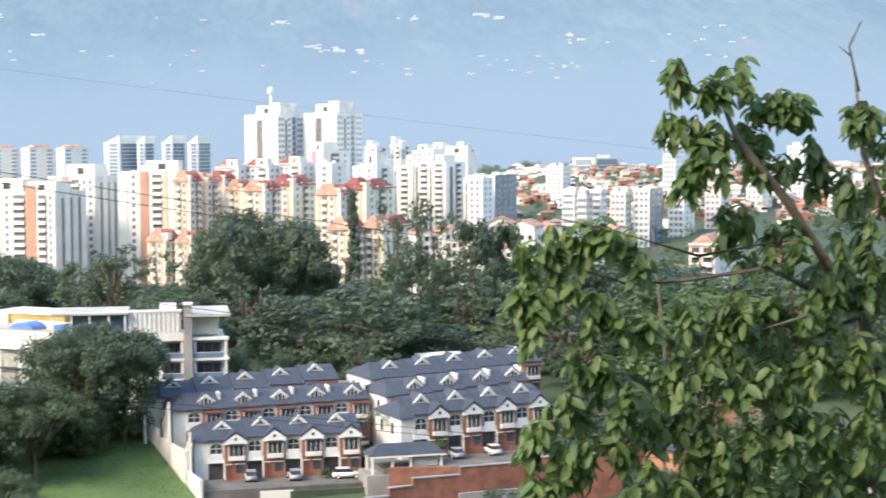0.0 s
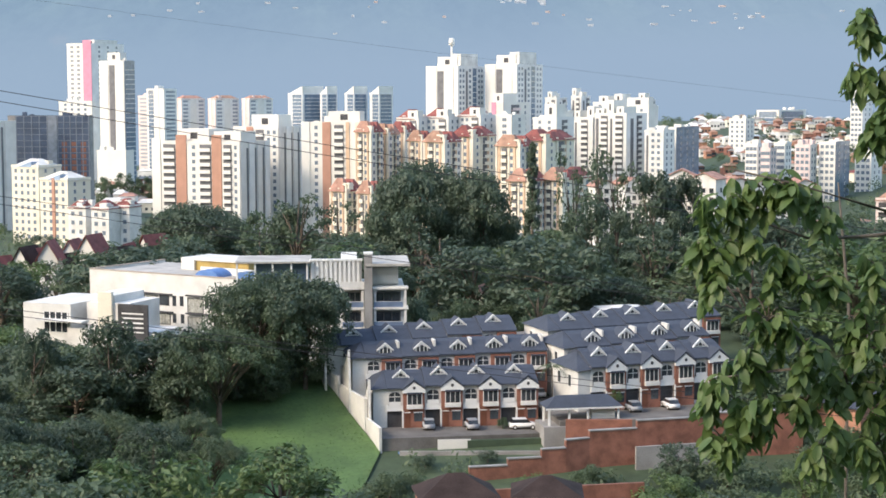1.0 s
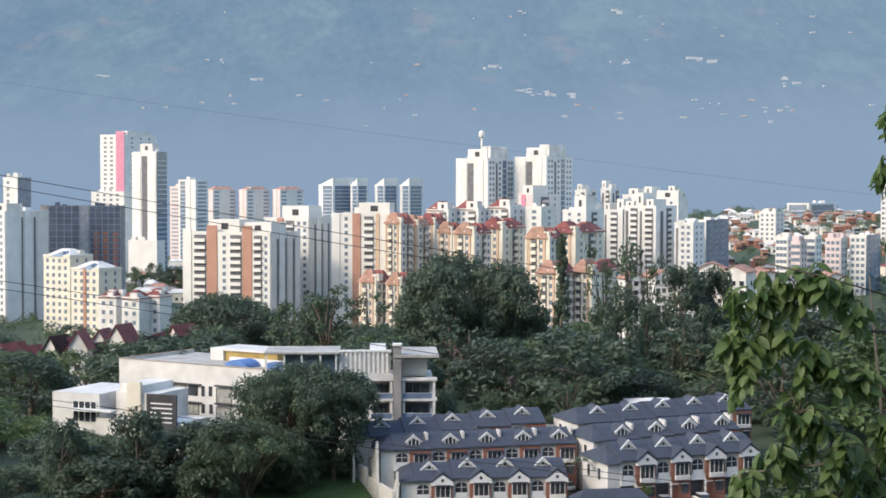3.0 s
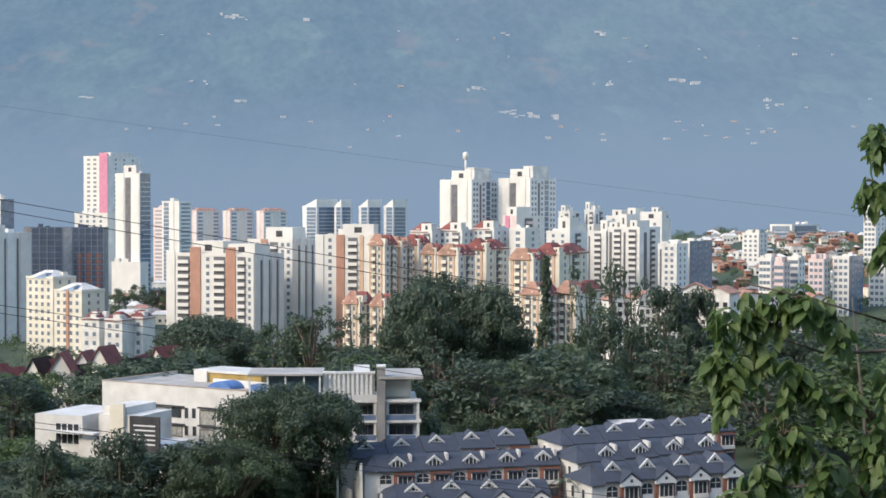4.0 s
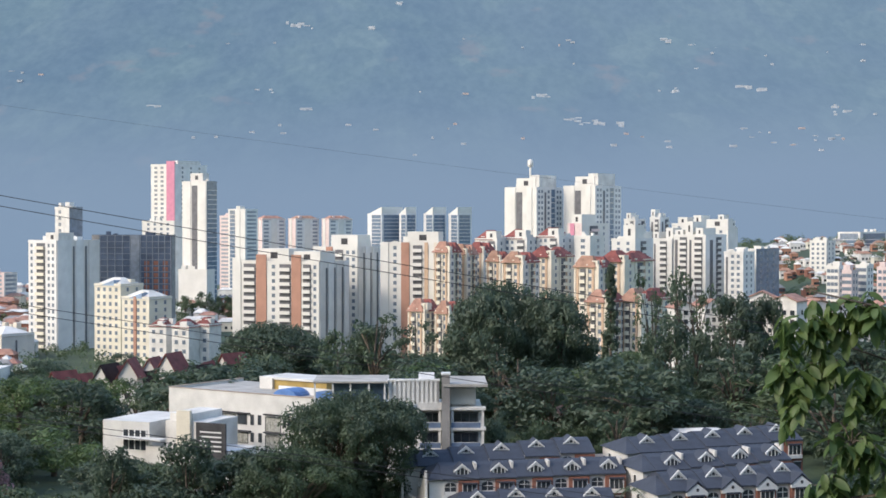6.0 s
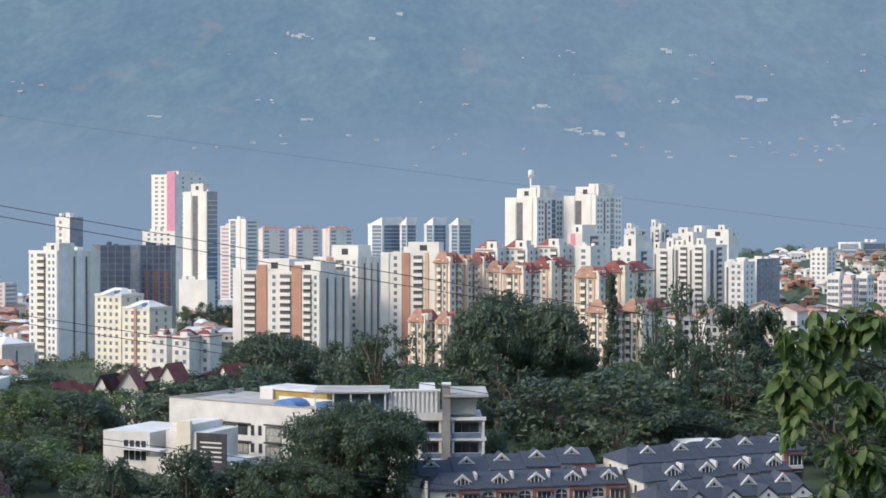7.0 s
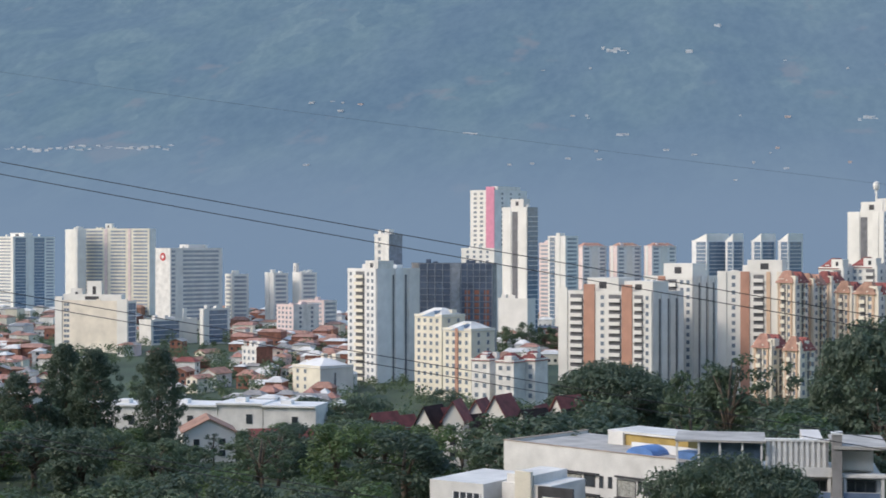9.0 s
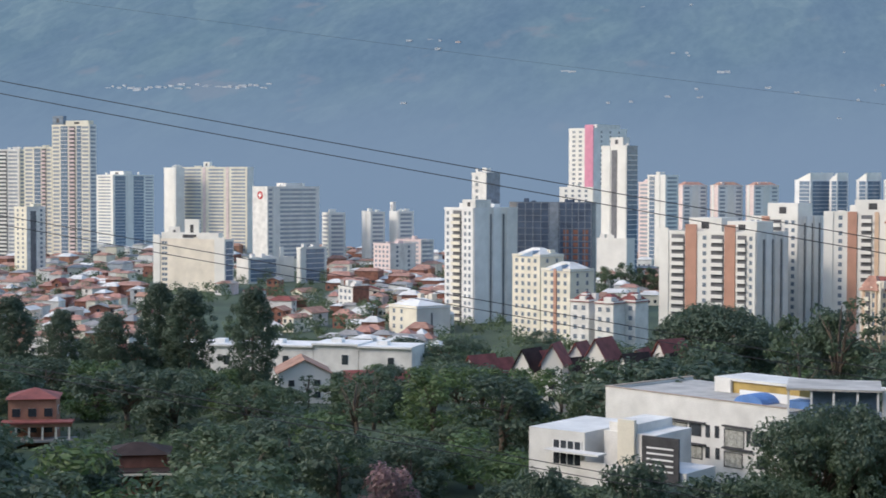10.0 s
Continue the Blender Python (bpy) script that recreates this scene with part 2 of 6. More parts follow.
def far_slope():
    """The far side of the valley, rising behind the town; it glows, with blue haze in its colours."""
    m = bpy.data.materials.new("hazy_far_slope")
    m.use_nodes = True
    t = m.node_tree
    t.nodes.remove(t.nodes["Principled BSDF"])
    em = t.nodes.new("ShaderNodeEmission")
    co = t.nodes.new("ShaderNodeTexCoord")
    def node(kind, **sockets):
        n = t.nodes.new("ShaderNode" + kind)
        for k, v in sockets.items():
            n.inputs[k].default_value = v
        return n

    def pattern(kind, sx, sz, shift=0.0, **sockets):
        """A noise or cell pattern sx wide and sz high in metres."""
        mp = node("Mapping", Scale=(1 / sx, 0.0002, 1 / sz), Location=(shift, 0, shift * 1.7))
        n = node(kind, Scale=1.0, **sockets)
        t.links.new(co.outputs["Object"], mp.inputs[0])
        t.links.new(mp.outputs[0], n.inputs["Vector"])
        return n, mp

    def ramp(src, *stops):
        r = t.nodes.new("ShaderNodeValToRGB")
        while len(r.color_ramp.elements) < len(stops):
            r.color_ramp.elements.new(0.5)
        for e, (q, c) in zip(r.color_ramp.elements, stops):
            e.position, e.color = q, (*c, 1)
        t.links.new(src, r.inputs[0])
        return r.outputs[0]

    def blend(a, b, fac, kind="MIX"):
        m_ = t.nodes.new("ShaderNodeMix")
        m_.data_type, m_.blend_type = "RGBA", kind
        for v, q in ((fac, 0), (a, 6), (b, 7)):
            if isinstance(v, (float, tuple)):
                m_.inputs[q].default_value = v
            else:
                t.links.new(v, m_.inputs[q])
        return m_.outputs[2]

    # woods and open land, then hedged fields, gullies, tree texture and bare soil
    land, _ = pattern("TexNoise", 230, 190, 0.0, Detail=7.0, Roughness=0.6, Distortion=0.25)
    # these land colours are already blued by the haze they stand in
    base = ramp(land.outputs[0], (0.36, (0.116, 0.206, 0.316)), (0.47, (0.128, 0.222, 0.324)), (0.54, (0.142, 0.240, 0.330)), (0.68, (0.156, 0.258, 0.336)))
    warp, _ = pattern("TexNoise", 90, 40, 5.0, Detail=2.0)
    cells, mpc = pattern("TexVoronoi", 62, 46, 2.0)
    bend = node("VectorMath")
    bend.operation = "MULTIPLY_ADD"
    bend.inputs[1].default_value = (1.1, 0.0, 1.1)
    t.links.new(warp.outputs["Color"], bend.inputs[0])
    t.links.new(mpc.outputs[0], bend.inputs[2])
    t.links.new(bend.outputs[0], cells.inputs["Vector"])
    tone = node("SeparateXYZ")
    t.links.new(cells.outputs["Color"], tone.inputs[0])
    fields = ramp(tone.outputs[0], (0.0, (0.82, 0.88, 0.94)), (0.45, (0.96, 0.98, 0.99)), (0.8, (1.07, 1.06, 1.03)), (1.0, (1.25, 1.17, 1.10)))
    open_land = ramp(land.outputs[0], (0.46, (0.12, 0.12, 0.12)), (0.56, (0.8, 0.8, 0.8)))
    base = blend(base, blend(base, fields, 1.0, "MULTIPLY"), open_land)
    gully, _ = pattern("TexNoise", 120, 140, 9.0, Detail=5.0, Roughness=0.65, Distortion=0.4)
    base = blend(base, ramp(gully.outputs[0], (0.36, (0.88, 0.92, 0.95)), (0.50, (1.0, 1.0, 1.0)), (0.66, (1.05, 1.04, 1.02))), 1.0, "MULTIPLY")
    woods, _ = pattern("TexNoise", 18, 17, 3.0, Detail=5.0, Roughness=0.7)
    base = blend(base, ramp(woods.outputs[0], (0.38, (0.84, 0.88, 0.92)), (0.62, (1.08, 1.06, 1.04))), 1.0, "MULTIPLY")
    soil, _ = pattern("TexNoise", 130, 70, 13.0, Detail=4.0, Roughness=0.55)
    base = blend(base, (0.255, 0.265, 0.325, 1.0), ramp(soil.outputs[0], (0.64, (0.0, 0.0, 0.0)), (0.70, (0.5, 0.5, 0.5))))
    # haze mixed into the emission colour, thicker low over the valley and to the east
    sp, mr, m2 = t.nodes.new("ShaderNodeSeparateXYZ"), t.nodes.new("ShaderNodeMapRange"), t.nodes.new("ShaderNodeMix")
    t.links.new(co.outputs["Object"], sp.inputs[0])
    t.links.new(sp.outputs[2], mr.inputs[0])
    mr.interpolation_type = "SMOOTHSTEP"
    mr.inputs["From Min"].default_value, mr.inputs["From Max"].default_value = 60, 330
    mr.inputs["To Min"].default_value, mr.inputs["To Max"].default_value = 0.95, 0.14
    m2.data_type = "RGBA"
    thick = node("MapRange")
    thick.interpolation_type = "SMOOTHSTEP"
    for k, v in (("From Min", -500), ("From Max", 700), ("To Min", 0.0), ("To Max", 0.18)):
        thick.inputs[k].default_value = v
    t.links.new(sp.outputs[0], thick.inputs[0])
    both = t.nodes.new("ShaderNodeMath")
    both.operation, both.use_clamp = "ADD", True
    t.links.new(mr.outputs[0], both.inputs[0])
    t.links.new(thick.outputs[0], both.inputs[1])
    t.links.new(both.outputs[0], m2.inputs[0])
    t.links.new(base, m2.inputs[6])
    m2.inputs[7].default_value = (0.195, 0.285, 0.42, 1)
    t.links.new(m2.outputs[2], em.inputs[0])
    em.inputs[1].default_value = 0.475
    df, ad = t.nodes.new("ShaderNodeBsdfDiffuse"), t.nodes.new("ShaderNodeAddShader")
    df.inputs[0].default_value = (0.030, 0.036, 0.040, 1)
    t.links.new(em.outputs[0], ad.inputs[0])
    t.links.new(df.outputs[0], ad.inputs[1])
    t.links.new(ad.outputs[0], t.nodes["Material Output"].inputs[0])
    bm = bmesh.new()
    xs, ys = [-3000 + 60 * i for i in range(101)], [1350 + 50 * i for i in range(65)]
    def h(x, y):
        k = max(0.0, (y - 2050) / 2400)
        return -3 + 9 * min(1, (y - 1350) / 250) + 900 * k ** 1.25 + k * 130 * (noise.noise((x * 0.0013, y * 0.0011, 3)) + 0.5 * noise.noise((x * 0.004, y * 0.003, 5)) + 0.3 * noise.noise((x * 0.009, y * 0.007, 8)))
    g = [[bm.verts.new((x, y, h(x, y))) for x in xs] for y in ys]
    for j in range(len(ys) - 1):
        for i in range(len(xs) - 1):
            bm.faces.new((g[j][i], g[j][i + 1], g[j + 1][i + 1], g[j + 1][i])).smooth = True
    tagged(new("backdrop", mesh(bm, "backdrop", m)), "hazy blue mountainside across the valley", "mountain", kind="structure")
    return h


FAR = far_slope()

# ---- town: blocks of flats ----
@functools.lru_cache(None)
def window_mesh(w, h, style):
    """A window in one piece: a proud frame and sill with the glass set back in it."""
    fr = FRAME if style != "dark" else SHADOWY
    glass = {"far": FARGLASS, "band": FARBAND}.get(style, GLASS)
    bm = bmesh.new()
    box(bm, -w / 2 - 0.1, w / 2 + 0.1, -0.12, 0.05, -0.12, h + 0.1)
    bm.faces.ensure_lookup_table()
    f = min(bm.faces, key=lambda q: q.calc_center_median().y)
    bmesh.ops.inset_region(bm, faces=[f], thickness=0.11, depth=-0.09)
    f.material_index = 1
    return mesh(bm, "window", fr, glass)


@functools.lru_cache(None)
def balcony_mesh(w, h, front):
    """A balcony's slab and upstand, drawn along the wall."""
    bm = bmesh.new()
    prism(bm, [(0.05, -0.2), (-1.1, -0.2), (-1.1, 1.15), (-0.98, 1.15), (-0.98, 0.05), (0.05, 0.05)], -w / 2, w / 2)
    bm.transform(Matrix(((0, 1, 0, 0), (1, 0, 0, 0), (0, 0, 1, 0), (0, 0, 0, 1))))
    return mesh(bm, "balcony", front)


def block(b0, bm_, b1, d, top, a, wall=WHITE, side=None, left=(), right=(), base=0.0, storey=2.8, label="", group="blocks of flats", roofs=(), deep=45.0, name="apartment_building"):
    """A block whose near corner stands at bearing bm_; its left face ends at b0, its right face at b1."""
    # greys passed as side carry haze and bounce for the shaded face
    side = side or wall
    a = radians(a)
    px, py, k0, k1 = east(bm_, d), d, (b0 - 784) / 2926, (b1 - 784) / 2926
    L = (px - k0 * py) / (math.cos(a) + k0 * math.sin(a))
    R = (k1 * py - px) / max(0.15, math.sin(a) - k1 * math.cos(a)) if b1 > bm_ else 14.0
    R = max(8.0, min(R, deep))
    h = up(top, d) - base
    root = thing(name, Matrix.Translation((px, py, base)) @ Matrix.Rotation(-a, 4, "Z"), label, "building", group)
    bmw = bmesh.new()
    box(bmw, -L, 0, 0, R, -6, h)
    bmw.faces.ensure_lookup_table()
    f = max(bmw.faces, key=lambda q: q.calc_center_median().z)
    inner = bmesh.ops.inset_region(bmw, faces=[f], thickness=0.25, depth=0.0)
    ex = bmesh.ops.extrude_discrete_faces(bmw, faces=[f])["faces"][0]
    bmesh.ops.translate(bmw, verts=list(ex.verts), vec=(0, 0, -0.7))
    for x0, x1, y0, y1 in ((-L - 0.12, 0.12, -0.12, 0.0), (0.0, 0.12, 0.0, R)):
        box(bmw, x0, x1, y0, y1, h - 1.0, h + 0.12)
    q = random.Random(int(b0 * 7 + d))
    for _ in range(4):
        x, y, w = -L * q.uniform(0.12, 0.85), R * q.uniform(0.12, 0.8), q.uniform(0.6, 1.6)
        box(bmw, x - w, x + w, y - w, y + w, h - 0.7, h + q.uniform(0.4, 2.4))
    for f in bmw.faces:
        f.material_index = 1 if f.calc_center_median().x > -0.001 else 0
    part("wall", mesh(bmw, "wall", wall, side), root)
    n = max(1, int(h / storey))
    # beyond 540 the recess takes the paler colour that imitates haze
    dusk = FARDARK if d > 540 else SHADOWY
    for face, spec in ((0, left), (1, right)):
        length = R if face else L
        turn = Matrix.Rotation(math.pi / 2, 4, "Z") if face else Matrix.Identity(4)
        for kind, f0, f1, *opt in spec:
            c, w = (f0 + f1) / 2 * length, (f1 - f0) * length
            def spot(s, z, out=0.0):
                p = (out, s, z) if face else (s - L, -out, z)
                return Matrix.Translation(p) @ turn
            if kind == "s":
                part("pilaster", boxes("pilaster", (opt[0],), (-w / 2, w / 2, -0.35, 0.02, 0, h + (opt[1] if len(opt) > 1 else 0), 0)), root, spot(c, 0), "full-height painted strip")
            elif kind == "d":
                # proud strip on a flat wall; its dark colour is the slot's shade
                part("slot", boxes("slot", (dusk,), (-w / 2, w / 2, -0.15, 0.02, 0, h - 2.5, 0)), root, spot(c, 0), "dark strip for a shaded full-height window slot")
            elif kind == "g":
                part("glazing", boxes("glazing", (BLUEGLASS, FRAME), (-w / 2, w / 2, -0.10, 0.02, 1, h - 1, 0), *[(-w / 2, w / 2, -0.25, 0.02, storey * i - 0.15, storey * i + 0.15, 1) for i in range(1, n)]), root, spot(c, 0), "blue-grey glazing with pale floor bands")
            elif kind == "i":
                me = boxes("brick_infill", (BRICK,), (-1.2, 1.2, -0.12, 0.02, 0, 1.9, 0))
                for i in range(n - 4):
                    for j in range(3):
                        part("brick_infill", me, root, spot(c + w * ((j + 0.5) / 3 - 0.5), h - storey * (n - i)))
            elif kind == "f":
                me = boxes("floor_slab", (MIDCON,), (-w / 2, w / 2, -0.3, 0.02, -0.13, 0.13, 0))
                for i in range(1, n + 1):
                    part("floor_slab", me, root, spot(c, h - storey * (n - i) - 0.3))
                me = boxes("column", (MIDCON,), (-0.2, 0.2, -0.2, 0.02, 0, h, 0))
                for j in range(opt[0] + 1):
                    part("column", me, root, spot(c + w * (j / opt[0] - 0.5), 0))
            elif kind == "w" and d > 1040:
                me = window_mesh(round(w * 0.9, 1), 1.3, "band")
                for i in range(n):
                    part("window_band", me, root, spot(c, h - storey * (n - i)))
            elif kind == "w":
                cols, ww, wh = opt[0], (opt[1] if len(opt) > 1 else 1.2), (opt[2] if len(opt) > 2 else 1.25)
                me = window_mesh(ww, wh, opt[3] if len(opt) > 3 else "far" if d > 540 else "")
                for i in range(n):
                    for j in range(cols):
                        part("window", me, root, spot(c + w * ((j + 0.5) / cols - 0.5), h - 1.0 - storey * (n - i) + 1.0))
            elif kind == "b":
                # no hollow here: a flat strip coloured as the shade behind the balconies
                part("recess", boxes("recess", (dusk,), (-w / 2, w / 2, -0.12, 0.02, 0, h - 1.2, 0)), root, spot(c, 0), "dark strip for the shaded glazed recess behind the balconies")
                me = balcony_mesh(round(w, 2), storey, opt[0] if opt else wall)
                for i in range(n):
                    part("balcony", me, root, spot(c, h - 0.9 - storey * (n - i)))
    for kind, x0, x1, y0, y1, hh, mat, *z in roofs:
        zb = h - 0.7 if not z else z[0]
        if kind == "box":
            # the small dark front patch paints the shade of an opening
            part("roof_block", boxes("roof_block", (mat, SHADOWY), (-L + x0 * L, -L + x1 * L, y0 * R, y1 * R, zb, zb + hh, 0), (-L + (x0 * 0.62 + x1 * 0.38) * L, -L + (x0 * 0.38 + x1 * 0.62) * L, y0 * R - 0.03, y0 * R, zb + hh * 0.3, zb + hh * 0.75, 1)), root)
        elif kind == "hip":
            bmr = bmesh.new()
            xa, xb, ya, yb = -L + x0 * L - 0.4, -L + x1 * L + 0.4, y0 * R - 0.4, y1 * R + 0.4
            i = min(xb - xa, yb - ya) * 0.42
            v = [bmr.verts.new(c) for c in ((xa, ya, zb), (xb, ya, zb), (xb, yb, zb), (xa, yb, zb), (xa + i, ya + i, zb + hh), (xb - i, ya + i, zb + hh), (xb - i, yb - i, zb + hh), (xa + i, yb - i, zb + hh))]
            for f in ((0, 1, 5, 4), (1, 2, 6, 5), (2, 3, 7, 6), (3, 0, 4, 7), (4, 5, 6, 7), (3, 2, 1, 0)):
                bmr.faces.new([v[q] for q in f])
            part("roof", mesh(bmr, "roof", mat), root)
        elif kind == "shed":
            bmr = bmesh.new()
            prism(bmr, ((-L + x0 * L, zb), (-L + x1 * L, zb), (-L + x1 * L, zb + hh)), y0 * R, y1 * R)
            part("roof", mesh(bmr, "roof", mat), root)
    return root


# tower with a pink stripe, and the one before it
block(304, 346, 402, 1030, 321, 30, WHITE, PALEGREY, [("w", 0.08, 0.6, 2, 2.2), ("s", 0.66, 1.0, PINK, 2)], [("w", 0.1, 0.9, 3, 1.6)], label="tall white apartment tower with a pink stripe", roofs=[("box", 0.75, 1, 0.1, 0.8, 3, OLDWHITE)])
block(359, 402, 420, 980, 351, 32, WHITE, BLUEGLASS, [("s", 0.06, 0.36, WHITE), ("d", 0.40, 0.62), ("s", 0.68, 0.98, WHITE)], [("g", 0.1, 0.95)], label="tall white tower with a dark central strip and glazed side", roofs=[("box", 0.3, 0.8, 0.1, 0.7, 5.5, GREY)])
block(352, 402, 416, 975, 507, 20, WHITE, label="white podium building at the foot of a tower", name="podium_building")
block(288, 345, 362, 1000, 421, 20, WHITE, PALEGREY, [("w", 0.1, 0.9, 4, 1.5)], label="white apartment building between towers")
# unfinished dark frame
block(200, 340, 344, 770, 446, 4, DARKCON, CONCRETE, [("s", 0.0, 0.09, CONCRETE), ("f", 0.1, 0.48, 4), ("s", 0.49, 0.6, MIDCON), ("f", 0.61, 0.99, 5), ("i", 0.63, 0.98)], label="unfinished dark concrete apartment building", name="unfinished_building")
# grey tower
block(88, 137, 213, 700, 456, 40, PALEGREY, GREY, [("w", 0.02, 0.22, 1, 1.3), ("b", 0.3, 0.6, PALE), ("w", 0.66, 0.96, 2, 1.2)], [("s", 0.02, 0.34, PALEGREY), ("d", 0.38, 0.41), ("s", 0.44, 0.62, PALEGREY), ("d", 0.66, 0.7), ("s", 0.74, 0.98, GREY)], label="grey and cream apartment tower with a blank side wall", roofs=[("box", 0.55, 1.0, 0.05, 0.4, 4, OLDWHITE)])
block(135, 160, 181, 745, 397, 35, OLDWHITE, BLUEGLASS, [("w", 0.1, 0.6, 1, 1.6)], label="slim white stair tower rising behind a grey block")
# cream walk-up blocks with blue sheets on their gables
block(204, 250, 290, 640, 533, 35, PALE, PALE, [("w", 0.05, 0.95, 4, 1.2)], [("w", 0.1, 0.9, 2, 1.0)], label="cream apartment block with a blue roof sheet", roofs=[("hip", 0.0, 1.0, 0.0, 1.0, 3.0, OLDWHITE), ("shed", 0.25, 0.75, -0.02, 0.3, 2.2, SHEET)])
block(252, 300, 340, 620, 556, 35, PALE, PALE, [("w", 0.05, 0.95, 4, 1.2), ("s", 0.45, 0.55, ORANGE)], [("w", 0.1, 0.9, 2, 1.0)], label="cream apartment block with a blue roof sheet", roofs=[("hip", 0.0, 1.0, 0.0, 1.0, 3.0, OLDWHITE), ("shed", 0.25, 0.75, -0.02, 0.3, 2.2, SHEET)])
for b0, b1, dd, e in ((300, 336, 590, 605), (340, 376, 580, 607), (378, 412, 585, 604)):
    block(b0, b1 - 6, b1 + 6, dd, e, 25, OLDWHITE, OLDWHITE, [("w", 0.05, 0.95, 2, 1.2)], [], storey=3.2, label="small white walk-up block with a red tiled roof", roofs=[("hip", 0, 1, 0, 1, 3, DARKTILE)])
# far towers between
block(425, 447, 462, 1200, 412, 30, ROSE, PALEGREY, [("w", 0.1, 0.9, 2, 2)], label="distant rose apartment tower")
block(440, 470, 492, 1180, 400, 30, WHITE, PALEGREY, [("g", 0.1, 0.4), ("s", 0.5, 0.7, WHITE, 2)], [("w", 0.1, 0.9, 2, 2)], label="distant white and grey tower")
for b in (487, 546, 605):
    block(b, b + 13, b + 54, 1250, 417, 55, ROSE, PALEGREY, [("s", 0.2, 0.5, WHITE)], [("w", 0.06, 0.28, 2, 1.2), ("s", 0.38, 0.62, WHITE), ("w", 0.72, 0.94, 2, 1.2)], label="distant rose and grey apartment tower", roofs=[("hip", 0, 1, 0, 1, 3, TILE)])
for b, w in ((686, 62), (742, 30), (785, 40), (829, 41)):
    block(b, b + w * 0.4, b + w, 1300, 408, 45, PALEGREY, PALEGREY, [("g", 0.3, 0.95)], [("g", 0.1, 0.9)], label="distant glazed tower with a slanting white roof", roofs=[("shed", 0, 1, 0, 1, 6, WHITE)])
# terracotta and white complex
RIBS = [("s", 0.02, 0.2, GREY), ("d", 0.22, 0.28), ("s", 0.3, 0.48, PALEGREY), ("d", 0.5, 0.55), ("s", 0.58, 0.74, GREY), ("d", 0.77, 0.82), ("s", 0.84, 1.0, PALEGREY)]
block(448, 600, 652, 634, 493, 28, WHITE, GREY, [("b", 0.13, 0.27), ("s", 0.28, 0.40, ORANGE, 2.5), ("w", 0.42, 0.54, 1, 1.3), ("w", 0.92, 0.99, 1, 1.0), ("b", 0.55, 0.68), ("s", 0.69, 0.80, ORANGE, 2.5), ("b", 0.82, 0.91), ("s", 0.0, 0.1, WHITE, 1)], RIBS, label="white apartment block with terracotta strips and balconies", roofs=[("box", 0.28, 0.62, 0.1, 0.6, 5.5, WHITE), ("box", 0.68, 0.98, 0.1, 0.6, 4.5, WHITE)])
block(590, 668, 712, 665, 467, 28, WHITE, GREY, [("w", 0.04, 0.28, 2, 1.2), ("s", 0.30, 0.45, ORANGE), ("b", 0.5, 0.68), ("w", 0.72, 0.98, 2, 1.2)], RIBS, label="white apartment block with terracotta strips and balconies", roofs=[("box", 0.35, 0.95, 0.1, 0.6, 5.5, WHITE)])
block(709, 812, 826, 655, 459, 20, WHITE, CREAM, [("s", 0.0, 0.14, WHITE), ("w", 0.16, 0.34, 1, 1.2), ("s", 0.36, 0.50, ORANGE), ("b", 0.56, 0.72, WHITE), ("s", 0.76, 0.82, OCHRE), ("s", 0.92, 1, CREAM)], label="white apartment block with a terracotta strip and balconies", roofs=[("box", 0.45, 0.98, 0.1, 0.7, 5, WHITE)])
def cream(b0, bm_, b1, d, top, a=33, roof=TILE, back=DARKTILE, side=GREY):
    """A cream block with paired ochre strips, a balcony stack and stepped tiled roofs."""
    return block(b0, bm_, b1, d, top, a, CREAM, side, [("s", 0.0, 0.07, CREAM, 0.5), ("s", 0.10, 0.19, OCHRE), ("b", 0.24, 0.46, PALE), ("s", 0.50, 0.57, CREAM, 0.5), ("w", 0.59, 0.69, 1, 1.0), ("s", 0.72, 0.81, OCHRE), ("s", 0.93, 1.0, CREAM, 0.5)],
                 [("w", 0.06, 0.30, 1, 1.3), ("s", 0.34, 0.40, PALE, 0.5), ("b", 0.44, 0.62, PALE), ("s", 0.65, 0.70, OCHRE), ("w", 0.74, 0.96, 1, 1.3)],
                 label="cream apartment block with ochre strips and red roofs", roofs=[("hip", -0.02, 0.86, -0.04, 0.5, 4.4, roof), ("hip", 0.5, 1.04, 0.2, 0.62, 3.4, back), ("hip", 0.02, 1.02, 0.52, 1.04, 4.0, back), ("box", 0.7, 0.92, 0.05, 0.2, 2.6, PALE)])


cream(803, 832, 852, 640, 474)
cream(834, 862, 878, 652, 478, back=TILE)
cream(864, 892, 912, 668, 474, roof=DARKTILE)
cream(896, 922, 938, 650, 490)
cream(924, 962, 990, 632, 492)
cream(972, 1012, 1050, 655, 482, roof=DARKTILE, side=PALE)
cream(1052, 1096, 1118, 618, 500)
cream(1096, 1142, 1192, 640, 490, roof=DARKTILE, side=PALE)
cream(1072, 1112, 1142, 560, 562)
cream(1134, 1172, 1222, 566, 560, side=PALE)
cream(758, 788, 812, 562, 578, side=PALE)
cream(806, 832, 852, 556, 582, side=PALE)
# white blocks with dark red roofs behind
for b0, bm_, b1, e in ((876, 915, 940, 452), (925, 968, 990, 450), (985, 1025, 1052, 447)):
    block(b0, bm_, b1, 740, e, 35, WHITE, PALEGREY, [("w", 0.1, 0.5, 2, 1.2), ("b", 0.6, 0.9)], [("w", 0.1, 0.9, 2, 1.2)], label="white apartment block with dark red roof", roofs=[("hip", 0, 0.8, 0, 1, 4.5, DARKTILE), ("box", 0.5, 0.95, 0.02, 0.4, 4, WHITE)])
